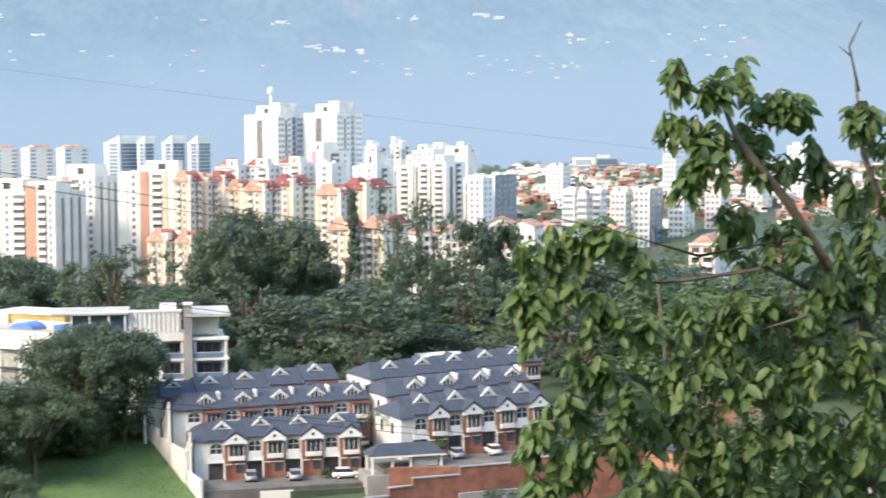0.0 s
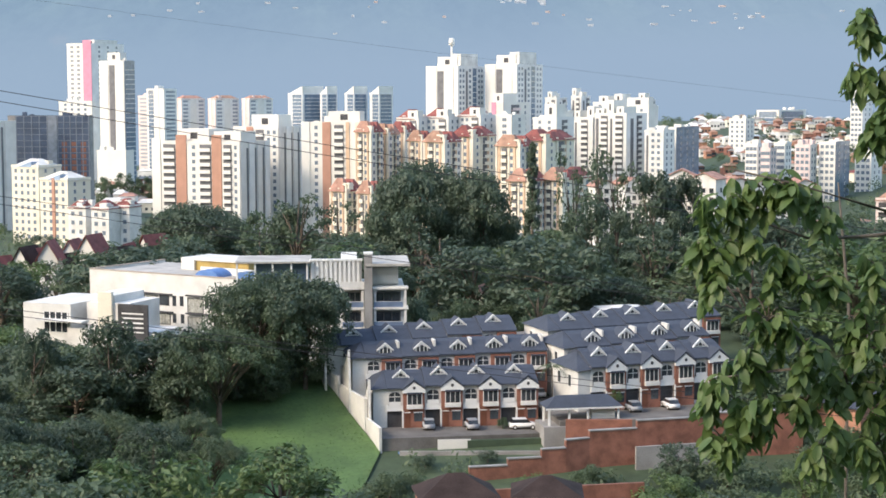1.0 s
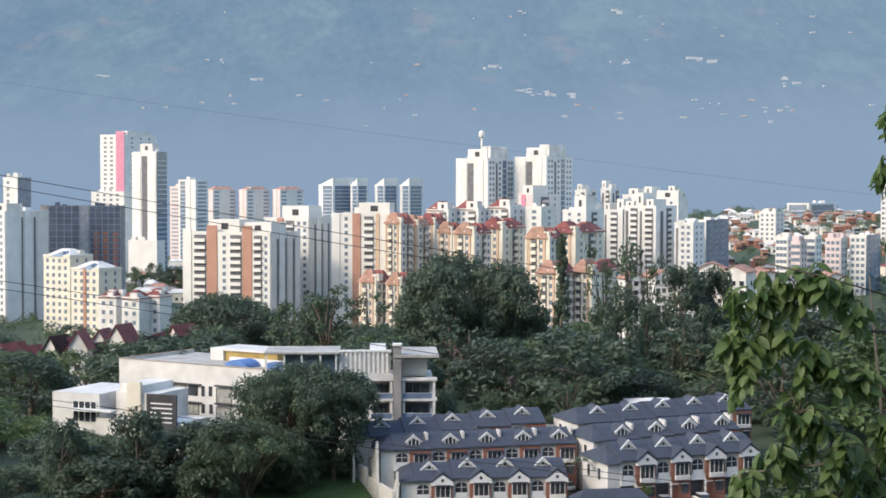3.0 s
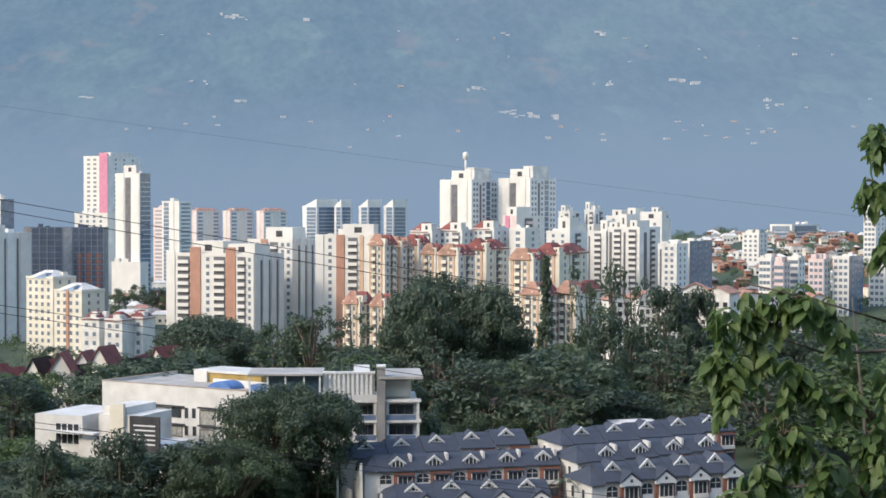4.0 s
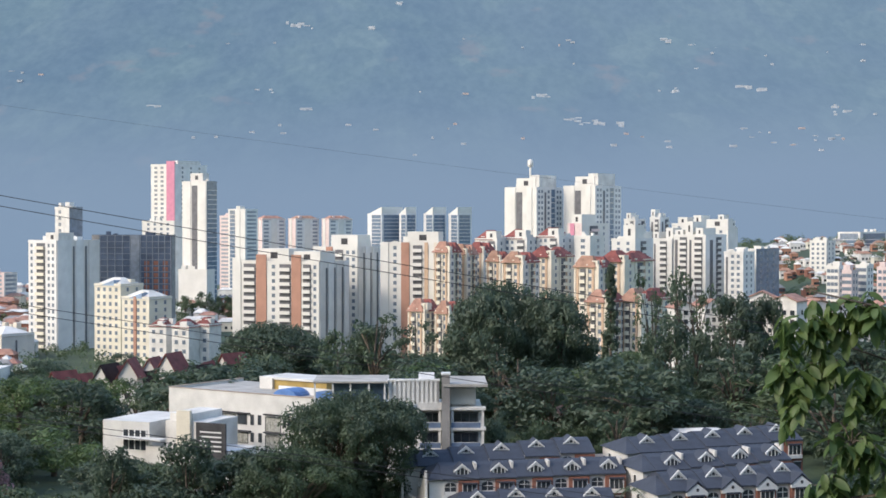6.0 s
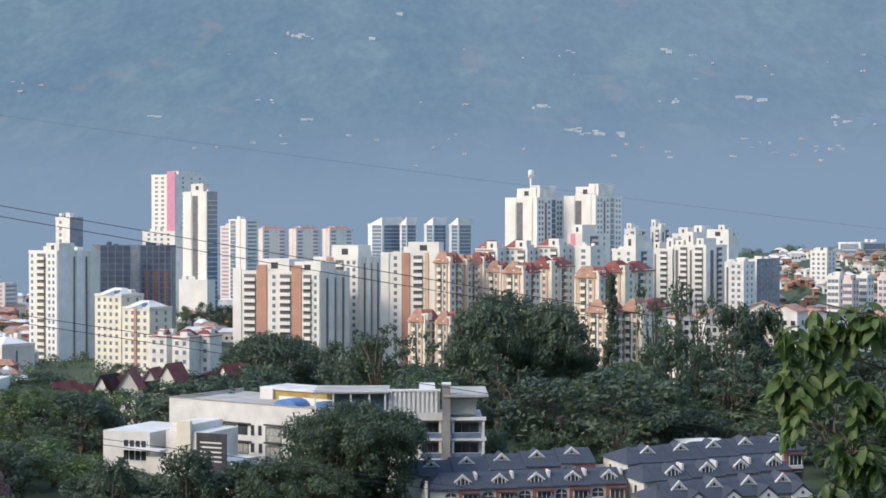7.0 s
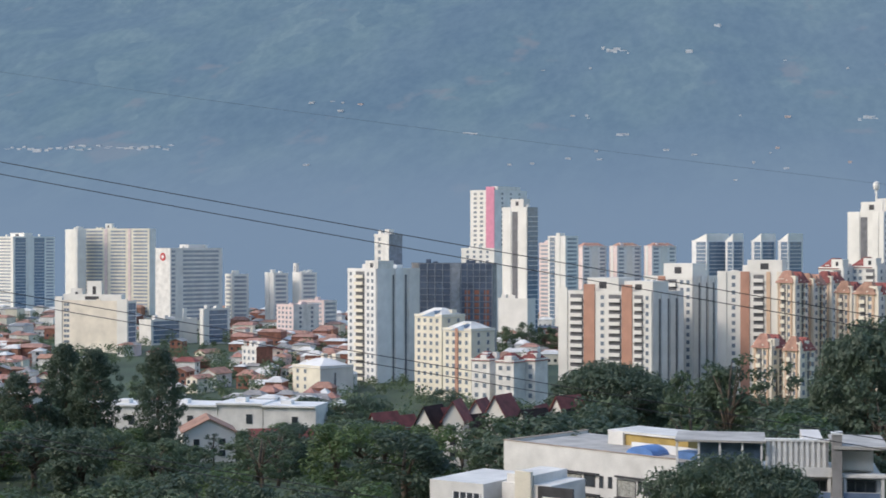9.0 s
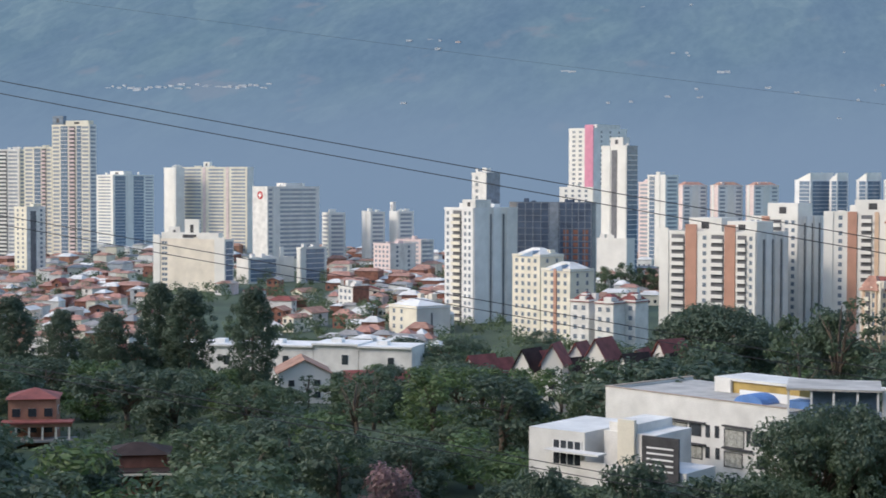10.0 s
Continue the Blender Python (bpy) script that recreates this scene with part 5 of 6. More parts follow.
grow("round", 365, 246, 800, 70, 0)
grow("round", 235, 246, 812, 60, 2)
grow("bush", 905, 300, 745, 55, 2)
grow("bush", 990, 305, 762, 60, 0)
grow("bush", 1050, 310, 770, 55, 0)
grow("round", 1190, 318, 745, 60, 1)
grow("bush", 1290, 320, 730, 70, 2)


# ---- more of the town, to the left ----
block(-768, -722, -714, 1150, 353, 10, OLDWHITE, PALE, [("b", 0.06, 0.46, WHITE), ("w", 0.5, 0.95, 3, 1.4)], [("w", 0.1, 0.9, 1, 1.6)], label="pale apartment tower with long balconies")
block(-712, -656, -648, 1140, 349, 10, PALE, OLDWHITE, [("w", 0.04, 0.32, 2, 1.4), ("g", 0.37, 0.6), ("b", 0.64, 0.8, ROSE), ("w", 0.82, 0.98, 1, 1.4)], [("w", 0.1, 0.9, 1, 1.6)], label="beige apartment tower with a glazed central strip")
block(-655, -580, -570, 1130, 308, 10, PALE, OLDWHITE, [("w", 0.02, 0.2, 1, 1.6), ("g", 0.23, 0.42), ("b", 0.46, 0.62, ROSE), ("g", 0.66, 0.78), ("w", 0.8, 0.98, 1, 1.6)], [("w", 0.1, 0.9, 1, 1.6)], label="tall beige apartment tower with glazed strips", roofs=[("box", 0.02, 0.3, 0.0, 0.5, 7, BLUEGLASS), ("box", 0.35, 0.95, 0.1, 0.9, 3.5, PALE)])
block(-574, -540, -460, 1400, 400, 30, WHITE, WHITE, [("w", 0.1, 0.9, 2, 2)], [("g", 0.05, 0.3), ("s", 0.35, 0.45, WHITE), ("g", 0.5, 0.75), ("w", 0.78, 0.98, 1, 2)], label="distant white and blue apartment block", roofs=[("box", 0.1, 0.9, 0.3, 0.5, 4, WHITE)])
block(-438, -415, -398, 1300, 387, 30, WHITE, WHITE, [("s", 0.1, 0.9, WHITE)], [], label="slim white end of a long apartment slab")
block(-402, -278, -266, 1310, 386, 10, PALE, WHITE, [("w", 0.02, 0.3, 3, 3.0), ("s", 0.32, 0.36, ROSE), ("w", 0.4, 0.65, 3, 3.0), ("s", 0.68, 0.72, ROSE), ("w", 0.75, 0.98, 3, 3.0)], [], label="long beige apartment slab with many windows", roofs=[("box", 0.3, 0.4, 0.25, 0.6, 5, WHITE)])
hotel = block(-264, -236, -140, 1050, 421, 30, OLDWHITE, GREY, [], [("s", 0.10, 0.14, WHITE), ("w", 0.02, 0.09, 1, 1.4), ("w", 0.2, 0.96, 6, 1.3, 1.6, "dark")], label="white and grey hotel tower with a red emblem", roofs=[("box", 0.2, 0.8, 0.4, 0.7, 3, GREY)], name="hotel_building")
bm = bmesh.new()
prism(bm, [(-7.0 + 2.6 * math.cos(i * math.pi / 8), 49.0 + 2.6 * math.sin(i * math.pi / 8)) for i in range(16)], -0.3, -0.05)
em = part("emblem", mesh(bm, "emblem", shade("red_emblem", (0.55, 0.06, 0.06))), hotel, label="round red emblem")
bm = bmesh.new()
prism(bm, [(-7.0 + 1.6 * math.cos(i * math.pi / 2), 49.0 + 1.6 * math.sin(i * math.pi / 2)) for i in range(4)], -0.4, -0.28)
part("emblem_centre", mesh(bm, "emblem_centre", FRAME), em, label="white diamond")
block(-725, -700, -663, 950, 459, 30, PALE, OLDWHITE, [("w", 0.1, 0.9, 2, 1.5)], [("d", 0.2, 0.5), ("w", 0.6, 0.95, 1, 1.5)], label="stepped pale apartment tower")
block(-448, -312, -298, 860, 515, 14, CREAM, WHITE, [("s", 0.0, 0.10, WHITE, 2), ("w", 0.12, 0.2, 2, 1.4), ("s", 0.86, 1.0, WHITE, 1)], [("g", 0.1, 0.9)], label="large plain cream shopping centre", name="shopping_centre", roofs=[("box", 0.1, 0.9, 0.1, 0.6, 4, WHITE), ("box", 0.42, 0.62, 0.2, 0.35, 11, WHITE), ("box", 0.2, 0.36, 0.15, 0.3, 7, OLDWHITE)])
block(-292, -270, -185, 930, 548, 30, GREY, WHITE, [], [("g", 0.05, 0.6), ("s", 0.68, 0.76, WHITE, 6)], label="grey office building with glazed bands", name="office_building")
block(-180, -172, -125, 940, 528, 30, OLDWHITE, WHITE, [("s", 0.1, 0.9, WHITE)], [("g", 0.2, 0.9)], label="pale office block with ribbon windows", name="office_building")
block(-135, -122, -92, 1100, 467, 50, WHITE, WHITE, [("w", 0.1, 0.9, 1, 2)], [("w", 0.1, 0.9, 2, 1.8)], label="distant pale apartment tower")
block(-62, -46, -20, 1100, 465, 45, WHITE, WHITE, [("s", 0.1, 0.5, WHITE)], [("w", 0.1, 0.9, 2, 1.8)], label="distant pale apartment tower")
block(-12, 4, 32, 1110, 464, 45, WHITE, WHITE, [("s", 0.5, 0.9, WHITE)], [("w", 0.1, 0.9, 2, 1.8)], label="distant pale apartment tower", roofs=[("box", 0.1, 0.4, 0, 0.2, 7, GREY)])
block(-40, -10, 36, 1010, 520, 35, ROSE, OLDWHITE, [("w", 0.05, 0.95, 4, 1.6)], [("w", 0.05, 0.95, 2, 1.6)], label="low rose and white apartment block")
block(0, 45, 68, 1090, 513, 30, ROSE, OLDWHITE, [("w", 0.05, 0.95, 4, 1.6)], [("w", 0.05, 0.95, 2, 1.6)], label="low rose and white apartment block")
block(-8, 40, 98, 620, 622, 40, PALE, GREY, [("w", 0.05, 0.6, 2, 1.2)], [("d", 0.42, 0.47)], label="cream walk-up block with blank gable", roofs=[("hip", 0, 1, 0, 1, 3, PALEGREY)])
block(20, 50, 84, 660, 612, 40, CREAM, PALE, [("s", 0.0, 0.4, OCHRE)], [], label="ochre and cream walk-up block")
block(-100, -74, -45, 720, 592, 40, OLDWHITE, BRICK, [("w", 0.05, 0.95, 3, 1.4)], [], label="white and brick corner building")


def long_school():
    root = thing("school_building", Matrix.Translation((-184, 478, 1)) @ Matrix.Rotation(radians(-2), 4, "Z"), "long low white school building with flat roofs", "building")
    for i, (x0, x1, h) in enumerate(((0, 17, 10.6), (17.2, 34, 10.9), (34.2, 47, 11.6), (47.2, 62, 11.2))):
        wall = part("wall", boxes("wall", (OLDWHITE,), (x0, x1, 0, 12, -3, h, 0)), root)
        part("roof", boxes("roof", (PALEGREY,), (x0 - 0.4, x1 + 0.1, -0.8, 12.5, h, h + 0.5, 0)), root)
        part("roof_box", boxes("roof_box", (FRAME,), (x0 + 4, x0 + 7, 3, 6, h + 0.5, h + 1.6, 0)), root)
        part("window", window_mesh(1.6, 2.4, ""), root, Matrix.Translation((x0 + 9, 0, h - 5)))
    return root


long_school()
cottage(-131, 412, 6.0, 22, 12, 13, 6.5, 3.0, WHITE, TILE, "white house with a red-brown tiled roof", 2)
cottage(-119, 405, 5.5, -70, 9, 14, 6.0, 2.6, OLDWHITE, DARKTILE, "white house with a dark tiled roof", 2)
RG = random.Random(7)
for i, (b, d, e) in enumerate(((215, 395, 688), (240, 400, 690), (262, 392, 678), (285, 398, 700), (300, 405, 676), (330, 390, 668), (372, 380, 690), (395, 395, 684), (430, 400, 668), (440, 396, 690), (130, 400, 700), (160, 405, 705))):
    x, z = east(b, d), rise(east(b, d), d)
    top = up(e, d)
    cottage(x, d, z, RG.uniform(-40, 15), 4.6, 7, max(3.0, top - z - 2.4), 3.8, WHITE, BROWNTILE if i % 3 == 0 else DARKTILE, "white house with a steep dark gabled roof", 1, group="steep gabled houses")
# brick villas on the near slope

v = cottage(-145.0, 307, 12.8, 22, 8, 8, 6.6, 1.5, VILLA, DARKTILE, "salmon brick villa with red roof and arcaded porch", 3, gable=False)
part("porch_roof", boxes("porch_roof", (DARKTILE,), (-5, 7.0, -3.6, -0.02, 2.8, 3.1, 0)), v)
part("porch_wall", boxes("porch_wall", (VILLA,), (-5, 6.8, -3.2, -2.9, 2.2, 2.8, 0)), v)
for i in range(6):
    part("porch_column", boxes("porch_column", (CREAM,), (-4.8 + 2.2 * i, -4.5 + 2.2 * i, -3.3, -2.95, 0.1, 2.2, 0)), v)
part("porch_floor", boxes("porch_floor", (CONCRETE,), (-5.5, 7.5, -3.8, -0.02, -0.3, 0.1, 0)), v)
v = cottage(-107.4, 265.3, 13.4, 20, 8.5, 7, 4.6, 1.3, BRICK, BROWNTILE, "dark brick villa with low roofs and white windows", 4, gable=False)
part("porch_roof", boxes("porch_roof", (BROWNTILE,), (-4.5, 7, -3.8, -0.02, 2.4, 2.8, 0)), v)
part("eave_trim", boxes("eave_trim", (CREAM,), (-4.5, 7, -3.92, -3.82, 2.3, 2.6, 0)), v)
cottage(13.5, 194, 2.6, 5, 9, 7, 5.6, 2.4, VILLA, BROWNTILE, "brick house with dark tiled hipped roof", 3, gable=False)
cottage(24.5, 198, 2.2, -6, 8, 7, 5.0, 2.0, VILLA, BROWNTILE, "brick house with dark tiled hipped roof", 3, gable=False)
slab("brick_wall", "red brick garden wall behind a house", "wall", BRICK, along((17, 209), (39, 212), 0.5), 0, 5.6, "structure")
# between the rows
slab("orange_wall", "orange rendered wall block between the rows", "wall", OCHRE, along((27.6, 270), (30.2, 271), 3), 6, 17.2, "structure")
slab("brick_wall", "brick stair wall beside the upper row", "wall", BRICK, along((28.2, 262), (31.0, 263), 2), 6, 13.0, "structure")
cottage(52, 300, 12, 10, 8, 7, 5.0, 0.6, OLDWHITE, PALEGREY, "pale flat-roofed house above the terraces", 2, gable=False)
cottage(26.5, 330, 10, -20, 4, 5, 5.5, 2.5, WHITE, TILE, "small white house among the trees", 1)

# houses below the white blocks, to the right
for b, d, e, w, yaw in ((1300, 520, 556, 9, 20), (1345, 515, 562, 9, 10), (1385, 500, 542, 11, -15), (1425, 490, 548, 11, -35), (1455, 500, 553, 11, 60), (1490, 520, 556, 10, 15), (1250, 500, 560, 9, 10), (1530, 540, 562, 10, 30), (1570, 530, 566, 10, -20), (1610, 545, 560, 10, 10)):
    x, z = east(b, d), rise(east(b, d), d)
    cottage(x, d, z, yaw, w * 0.72, 8, max(4.0, up(e + 4, d) - z - 1.8), 1.8, OLDWHITE, TILE, "white house with an orange tiled roof", 3)
for b0, bm_, b1, d, e, wl, ws in ((1500, 1522, 1530, 700, 500, WHITE, PALEGREY), (1528, 1545, 1552, 690, 508, ROSE, ROSE), (1552, 1572, 1582, 700, 498, WHITE, PALEGREY), (1590, 1618, 1630, 720, 502, ROSE, OLDWHITE), (1634, 1664, 1690, 720, 497, WHITE, BLUEGLASS), (1700, 1730, 1750, 740, 500, WHITE, PALEGREY), (1770, 1800, 1820, 760, 505, ROSE, OLDWHITE), (1470, 1500, 1516, 980, 455, WHITE, OLDWHITE), (1690, 1712, 1730, 900, 405, WHITE, PALEGREY), (1850, 1880, 1900, 850, 440, WHITE, PALEGREY), (1930, 1960, 1985, 900, 420, WHITE, PALEGREY), (2010, 2040, 2060, 820, 470, WHITE, ROSE)):
    block(b0, bm_, b1, d, e, 35, wl, ws, [("w", 0.05, 0.95, 3, 1.3)], [("w", 0.1, 0.9, 2, 1.3)], base=rise(east(bm_, d), d) - 1, label="rose mid-rise apartment block on a slope" if wl is ROSE else "white mid-rise apartment block on a slope")
block(1740, 1790, 1850, 455, 600, 30, ROSE, OLDWHITE, [("b", 0.1, 0.4, WHITE), ("b", 0.55, 0.9, WHITE)], [("w", 0.1, 0.9, 3, 1.3)], base=8, label="rose apartment house with white balconies and tiled roof", roofs=[("hip", 0, 1, 0, 1, 3, TILE)])
cottage(127, 398, 8, 20, 8, 8, 7.5, 2.2, WHITE, OLDWHITE, "white house among dark trees", 1)
cottage(105, 300, 11, 15, 10, 9, 4.5, 2.4, BRICK, TILE, "brick house with orange tiled roof", 2)
cottage(92, 258, 7, -10, 9, 9, 5, 2.4, VILLA, TILE, "salmon house with orange tiled roof", 2)
cottage(80, 240, 5, 30, 9, 9, 5, 2.4, VILLA, SLATE, "salmon house with dark roof", 2)
block(1520, 1560, 1640, 1150, 440, 40, OLDWHITE, PALEGREY, [("g", 0.1, 0.9)], [("g", 0.1, 0.9)], base=36, label="long low pale building on the far slope", name="long_building")

# small houses of the plain
PAINT = [OLDWHITE, BRICK, PALE, BRICK, CREAM, VILLA, ROSE, SOFTWHITE]
WD = {OLDWHITE: "white", SOFTWHITE: "white", PALE: "cream", BRICK: "brick", CREAM: "cream", VILLA: "salmon brick", ROSE: "rose"}
for i in range(62):
    d = RG.uniform(520, 850)
    b = RG.uniform(-720, 330)
    x = east(b, d)
    if d < 700 and b > 90:
        continue
    w = RG.choice(PAINT)
    cottage(x, d, rise(x, d), RG.choice((0, 0, 90, 20, -25)) + RG.uniform(-6, 6), RG.uniform(5, 8.5), RG.uniform(7, 11), RG.choice((3.2, 5.6, 5.6, 8.2)), RG.uniform(0.8, 2.0), w, RG.choice((TILE, TILE, DARKTILE, CONCRETE, TILE, GREY)), "small %s house of the town with a low roof" % WD[w], RG.choice((1, 2)), group="small houses of the town", gable=RG.random() < 0.4)
for i in range(20):
    d, b = RG.uniform(560, 850), RG.uniform(1440, 2150)
    x = east(b, d)
    w = RG.choice(PAINT)
    cottage(x, d, rise(x, d), RG.uniform(-40, 40), RG.uniform(6, 9), RG.uniform(7, 10), RG.choice((3.2, 4.6)), RG.uniform(1.0, 2.2), w, RG.choice((TILE, TILE, DARKTILE)), "small %s house of the town with a low roof" % WD[w], 2, group="small houses of the town", gable=RG.random() < 0.4)


def far_houses(name, label, count, b0, b1, d0, d1, hmax, size=1.0):
    bm = bmesh.new()
    r = random.Random(len(name))
    for i in range(count):
        d, b = r.uniform(d0, d1), r.uniform(b0, b1)
        if -470 < b < -110 and d < 960:
            continue
        x, y = east(b, d), d
        z, w, l, h = rise(x, y) - 1, r.uniform(3, 7) * size, r.uniform(4, 8) * size, r.uniform(4, hmax)
        m = r.choice((0, 0, 1, 2, 2, 3))
        box(bm, x - w, x + w, y - l, y + l, z, z + h, m)
        f = len(bm.faces)
        k = r.uniform(0.8, 2.2)
        v = [bm.verts.new(c) for c in ((x - w - .4, y - l - .4, z + h), (x + w + .4, y - l - .4, z + h), (x + w + .4, y + l + .4, z + h), (x - w - .4, y + l + .4, z + h), (x - w + 2, y, z + h + k), (x + w - 2, y, z + h + k))]
        for q in ((0, 1, 5, 4), (1, 2, 5), (2, 3, 4, 5), (3, 0, 4), (3, 2, 1, 0)):
            bm.faces.new([v[t_] for t_ in q]).material_index = 4 if i % 2 else 5 if i % 4 else 0
        for t in range(3):
            xx = x - w + 2 * w * (t + 0.3) / 3
            box(bm, xx, xx + 1.3, y - l - 0.05, y - l + 0.1, z + 2, z + 3.4, 6)
    tagged(new(name, mesh(bm, name, OLDWHITE, PALE, BRICK, VILLA, TILE, CONCRETE, GLASS)), label, "houses", kind="stuff")


far_houses("distant_roofs", "crowded low houses with tiled roofs across the plain", 620, -900, 450, 780, 1330, 9)
far_houses("town_roofs", "crowded low brick and white houses of the near town", 380, -880, 100, 540, 880, 7.5, 0.62)
far_houses("distant_hillside_houses", "houses with orange roofs scattered up a low hill", 460, 1400, 2250, 800, 1330, 6, 0.5)

# known hamlets and sheds across the valley
def far_spot(b, e):
    y = 2000.0
    while y < 4400 and FAR(east(b, y), y) < up(e, y):
        y += 10
    y += (b * 7.3) % 9
    return east(b, y), y, FAR(east(b, y), y)


bm = bmesh.new()
r = random.Random(4)
for b, e, w in ((1070, 246, 34), (1050, 243, 12), (1100, 252, 40), (1215, 195, 20), (1365, 188, 22), (1390, 190, 10), (1525, 232, 20), (1520, 222, 12), (522, 194, 7), (735, 42, 8), (545, 78, 26), (575, 82, 14), (1215, 106, 10), (1255, 111, 8), (690, 83, 9), (580, 228, 10), (315, 222, 12), (1005, 200, 16), (980, 203, 10)):
    for i in range(max(2, w // 5)):
        x, y, z = far_spot(b + r.uniform(-w, w), e + r.uniform(-3, 3))
        q = r.uniform(1.6, 7.5)
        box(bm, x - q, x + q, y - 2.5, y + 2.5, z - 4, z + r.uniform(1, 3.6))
for i in range(26):
    x, y, z = far_spot(-240 - 13 * i + r.uniform(-5, 5), 240 + r.uniform(-3, 3))
    q = r.uniform(2.0, 7.5)
    box(bm, x - q, x + q, y - 2.5, y + 2.5, z - 4, z + r.uniform(1, 2.8))
# wall colour dulled towards the haze over the slope
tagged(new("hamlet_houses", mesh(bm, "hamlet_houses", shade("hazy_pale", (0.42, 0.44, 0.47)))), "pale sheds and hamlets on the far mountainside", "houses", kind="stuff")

# mast and tank on a twin tower
bm = bmesh.new()
tube(bm, [(0, 0, 0), (0, 0, 6.5)], [0.5, 0.5], 8)
tube(bm, [(0, 0, 6.5), (0, 0, 7.0), (0, 0, 10), (0, 0, 10.6)], [0.5, 1.5, 1.5, 0.5], 10)
tagged(new("water_tank", mesh(bm, "water_tank", WHITE)), "white water tank on a stem above a tower", "tank").matrix_basis = Matrix.Translation((east(974, 858), 858, up(348, 858)))

# specks of villages and masts on the far side
bm = bmesh.new()
r = random.Random(3)
for cx, cy, n, sx in ((-260, 2800, 8, 160), (430, 2800, 10, 120), (700, 2750, 10, 110), (950, 2850, 8, 90), (-500, 3100, 8, 300), (100, 3400, 10, 500), (600, 3300, 8, 200), (0, 2700, 10, 500)):
    for i in range(n):
        x, y = cx + r.gauss(0, sx), cy + r.gauss(0, 30)
        z, w, h = FAR(x, y), r.uniform(1.2, 5.5), r.uniform(1.0, 2.4)
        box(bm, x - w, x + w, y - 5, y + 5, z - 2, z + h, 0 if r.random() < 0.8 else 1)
# white and rose walls with distance haze mixed into their colour
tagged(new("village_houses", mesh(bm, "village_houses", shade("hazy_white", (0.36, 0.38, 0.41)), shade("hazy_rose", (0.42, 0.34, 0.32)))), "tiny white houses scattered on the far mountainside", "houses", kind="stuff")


def cable(name, label, pts, r):
    bm = bmesh.new()
    n = len(pts)
    tube(bm, pts, [r] * n, 5)
    tagged(new(name, mesh(bm, name, CABLE)), label, "cable", "overhead cables")


def span(y, x0, z0, x1, z1, sag, r, dy=0.0):
    pts = []
    for i in range(31):
        t = i / 30
        pts.append((x0 + (x1 - x0) * t, y + dy * t, z0 + (z1 - z0) * t - 4 * sag * t * (1 - t)))
    cable("cable", "thin black overhead cable across the valley", pts, r)


span(250, -215, 88.0, 150, 25.5, 2.7, 0.058)
span(250, -215, 86.3, 150, 24.0, 2.7, 0.058)
span(250, -215, 96.5, 150, 47.5, 3.2, 0.014)
span(230, -205, 67.5, 150, 13.5, 0.8, 0.05)
span(230, -205, 66.4, 150, 12.4, 0.8, 0.05)
span(200, -190, 52.5, 90, 13.5, 0.8, 0.045)
span(200, -190, 51.9, 90, 12.7, 0.8, 0.045)


def pole(x, y, top):
    z = rise(x, y)
    root = thing("utility_pole", Matrix.Translation((x, y, z)), "tall grey concrete pole carrying overhead cables", "pole", "cable poles")
    bm = bmesh.new()
    tube(bm, [(0, 0, -1), (0, 0, (top - z) / 2), (0, 0, top - z + 1)], [0.3, 0.24, 0.16], 10)
    part("shaft", mesh(bm, "shaft", CONCRETE), root)
    part("crossarm", boxes("crossarm", (CONCRETE,), (-0.1, 0.1, -1.5, 1.5, top - z - 0.2, top - z, 0)), root)


# a thin bare stem on the slope before the camera
bm = bmesh.new()
zz = rise(east(1690, 20), 20)
tube(bm, [(east(1700, 20), 20, zz - 0.5), (east(1694, 20), 20, up(800, 20)), (east(1682, 20), 20, up(680, 20)), (east(1670, 20), 20, up(570, 20))], [0.03, 0.022, 0.018, 0.010], 7)
tagged(new("bare_stem", mesh(bm, "bare_stem", PALEBARK)), "thin pale leafless stem on the slope", "stem")

pole(150, 250, 44), pole(150, 230, 14), pole(90, 200, 14)
for x, y, t in ((-215, 250, 124), (-205, 230, 68), (-190, 200, 53)):
    pole(x, y, t)

# ---- meadow ----
bm = bmesh.new()
xs, ys = [-46 + 2.0 * i for i in range(28)], [196 + 2.0 * i for i in range(38)]
def edge(x, y):
    return -4.6 + (268 - y) * 0.29 if y > 236 else 5.0 - (236 - y) * 0.2
g = [[bm.verts.new((min(x, edge(x, y)), y, rise(min(x, edge(x, y)), y) + 0.42 + 0.15 * noise.noise((x * 0.3, y * 0.3, 2)))) for x in xs] for y in ys]
for j in range(len(ys) - 1):
    for i in range(len(xs) - 1):
        if (g[j][i].co - g[j][i + 1].co).length > 0.01 and (g[j + 1][i].co - g[j + 1][i + 1].co).length > 0.01:
            bm.faces.new((g[j][i], g[j][i + 1], g[j + 1][i + 1], g[j + 1][i])).smooth = True
tagged(new("meadow", mesh(bm, "meadow", GRASS)), "steep bright green meadow beside the white wall", "meadow", kind="structure")
bm = bmesh.new()
r = random.Random(5)
for i in range(9000):
    y = r.uniform(198, 268)
    x = r.uniform(-44, edge(0, y))
    z, h, t = rise(x, y) + 0.3, r.uniform(0.15, 0.35), r.uniform(0, 6.3)
    c, s = 0.12 * math.cos(t), 0.12 * math.sin(t)
    bm.faces.new([bm.verts.new(p) for p in ((x - c, y - s, z), (x + c, y + s, z), (x + c * 1.4 + r.uniform(-.2, .2), y + s * 1.4, z + h))])
tagged(new("grass", mesh(bm, "grass", GRASS)), "tall bright green grass tufts on the meadow", "grass", kind="stuff")

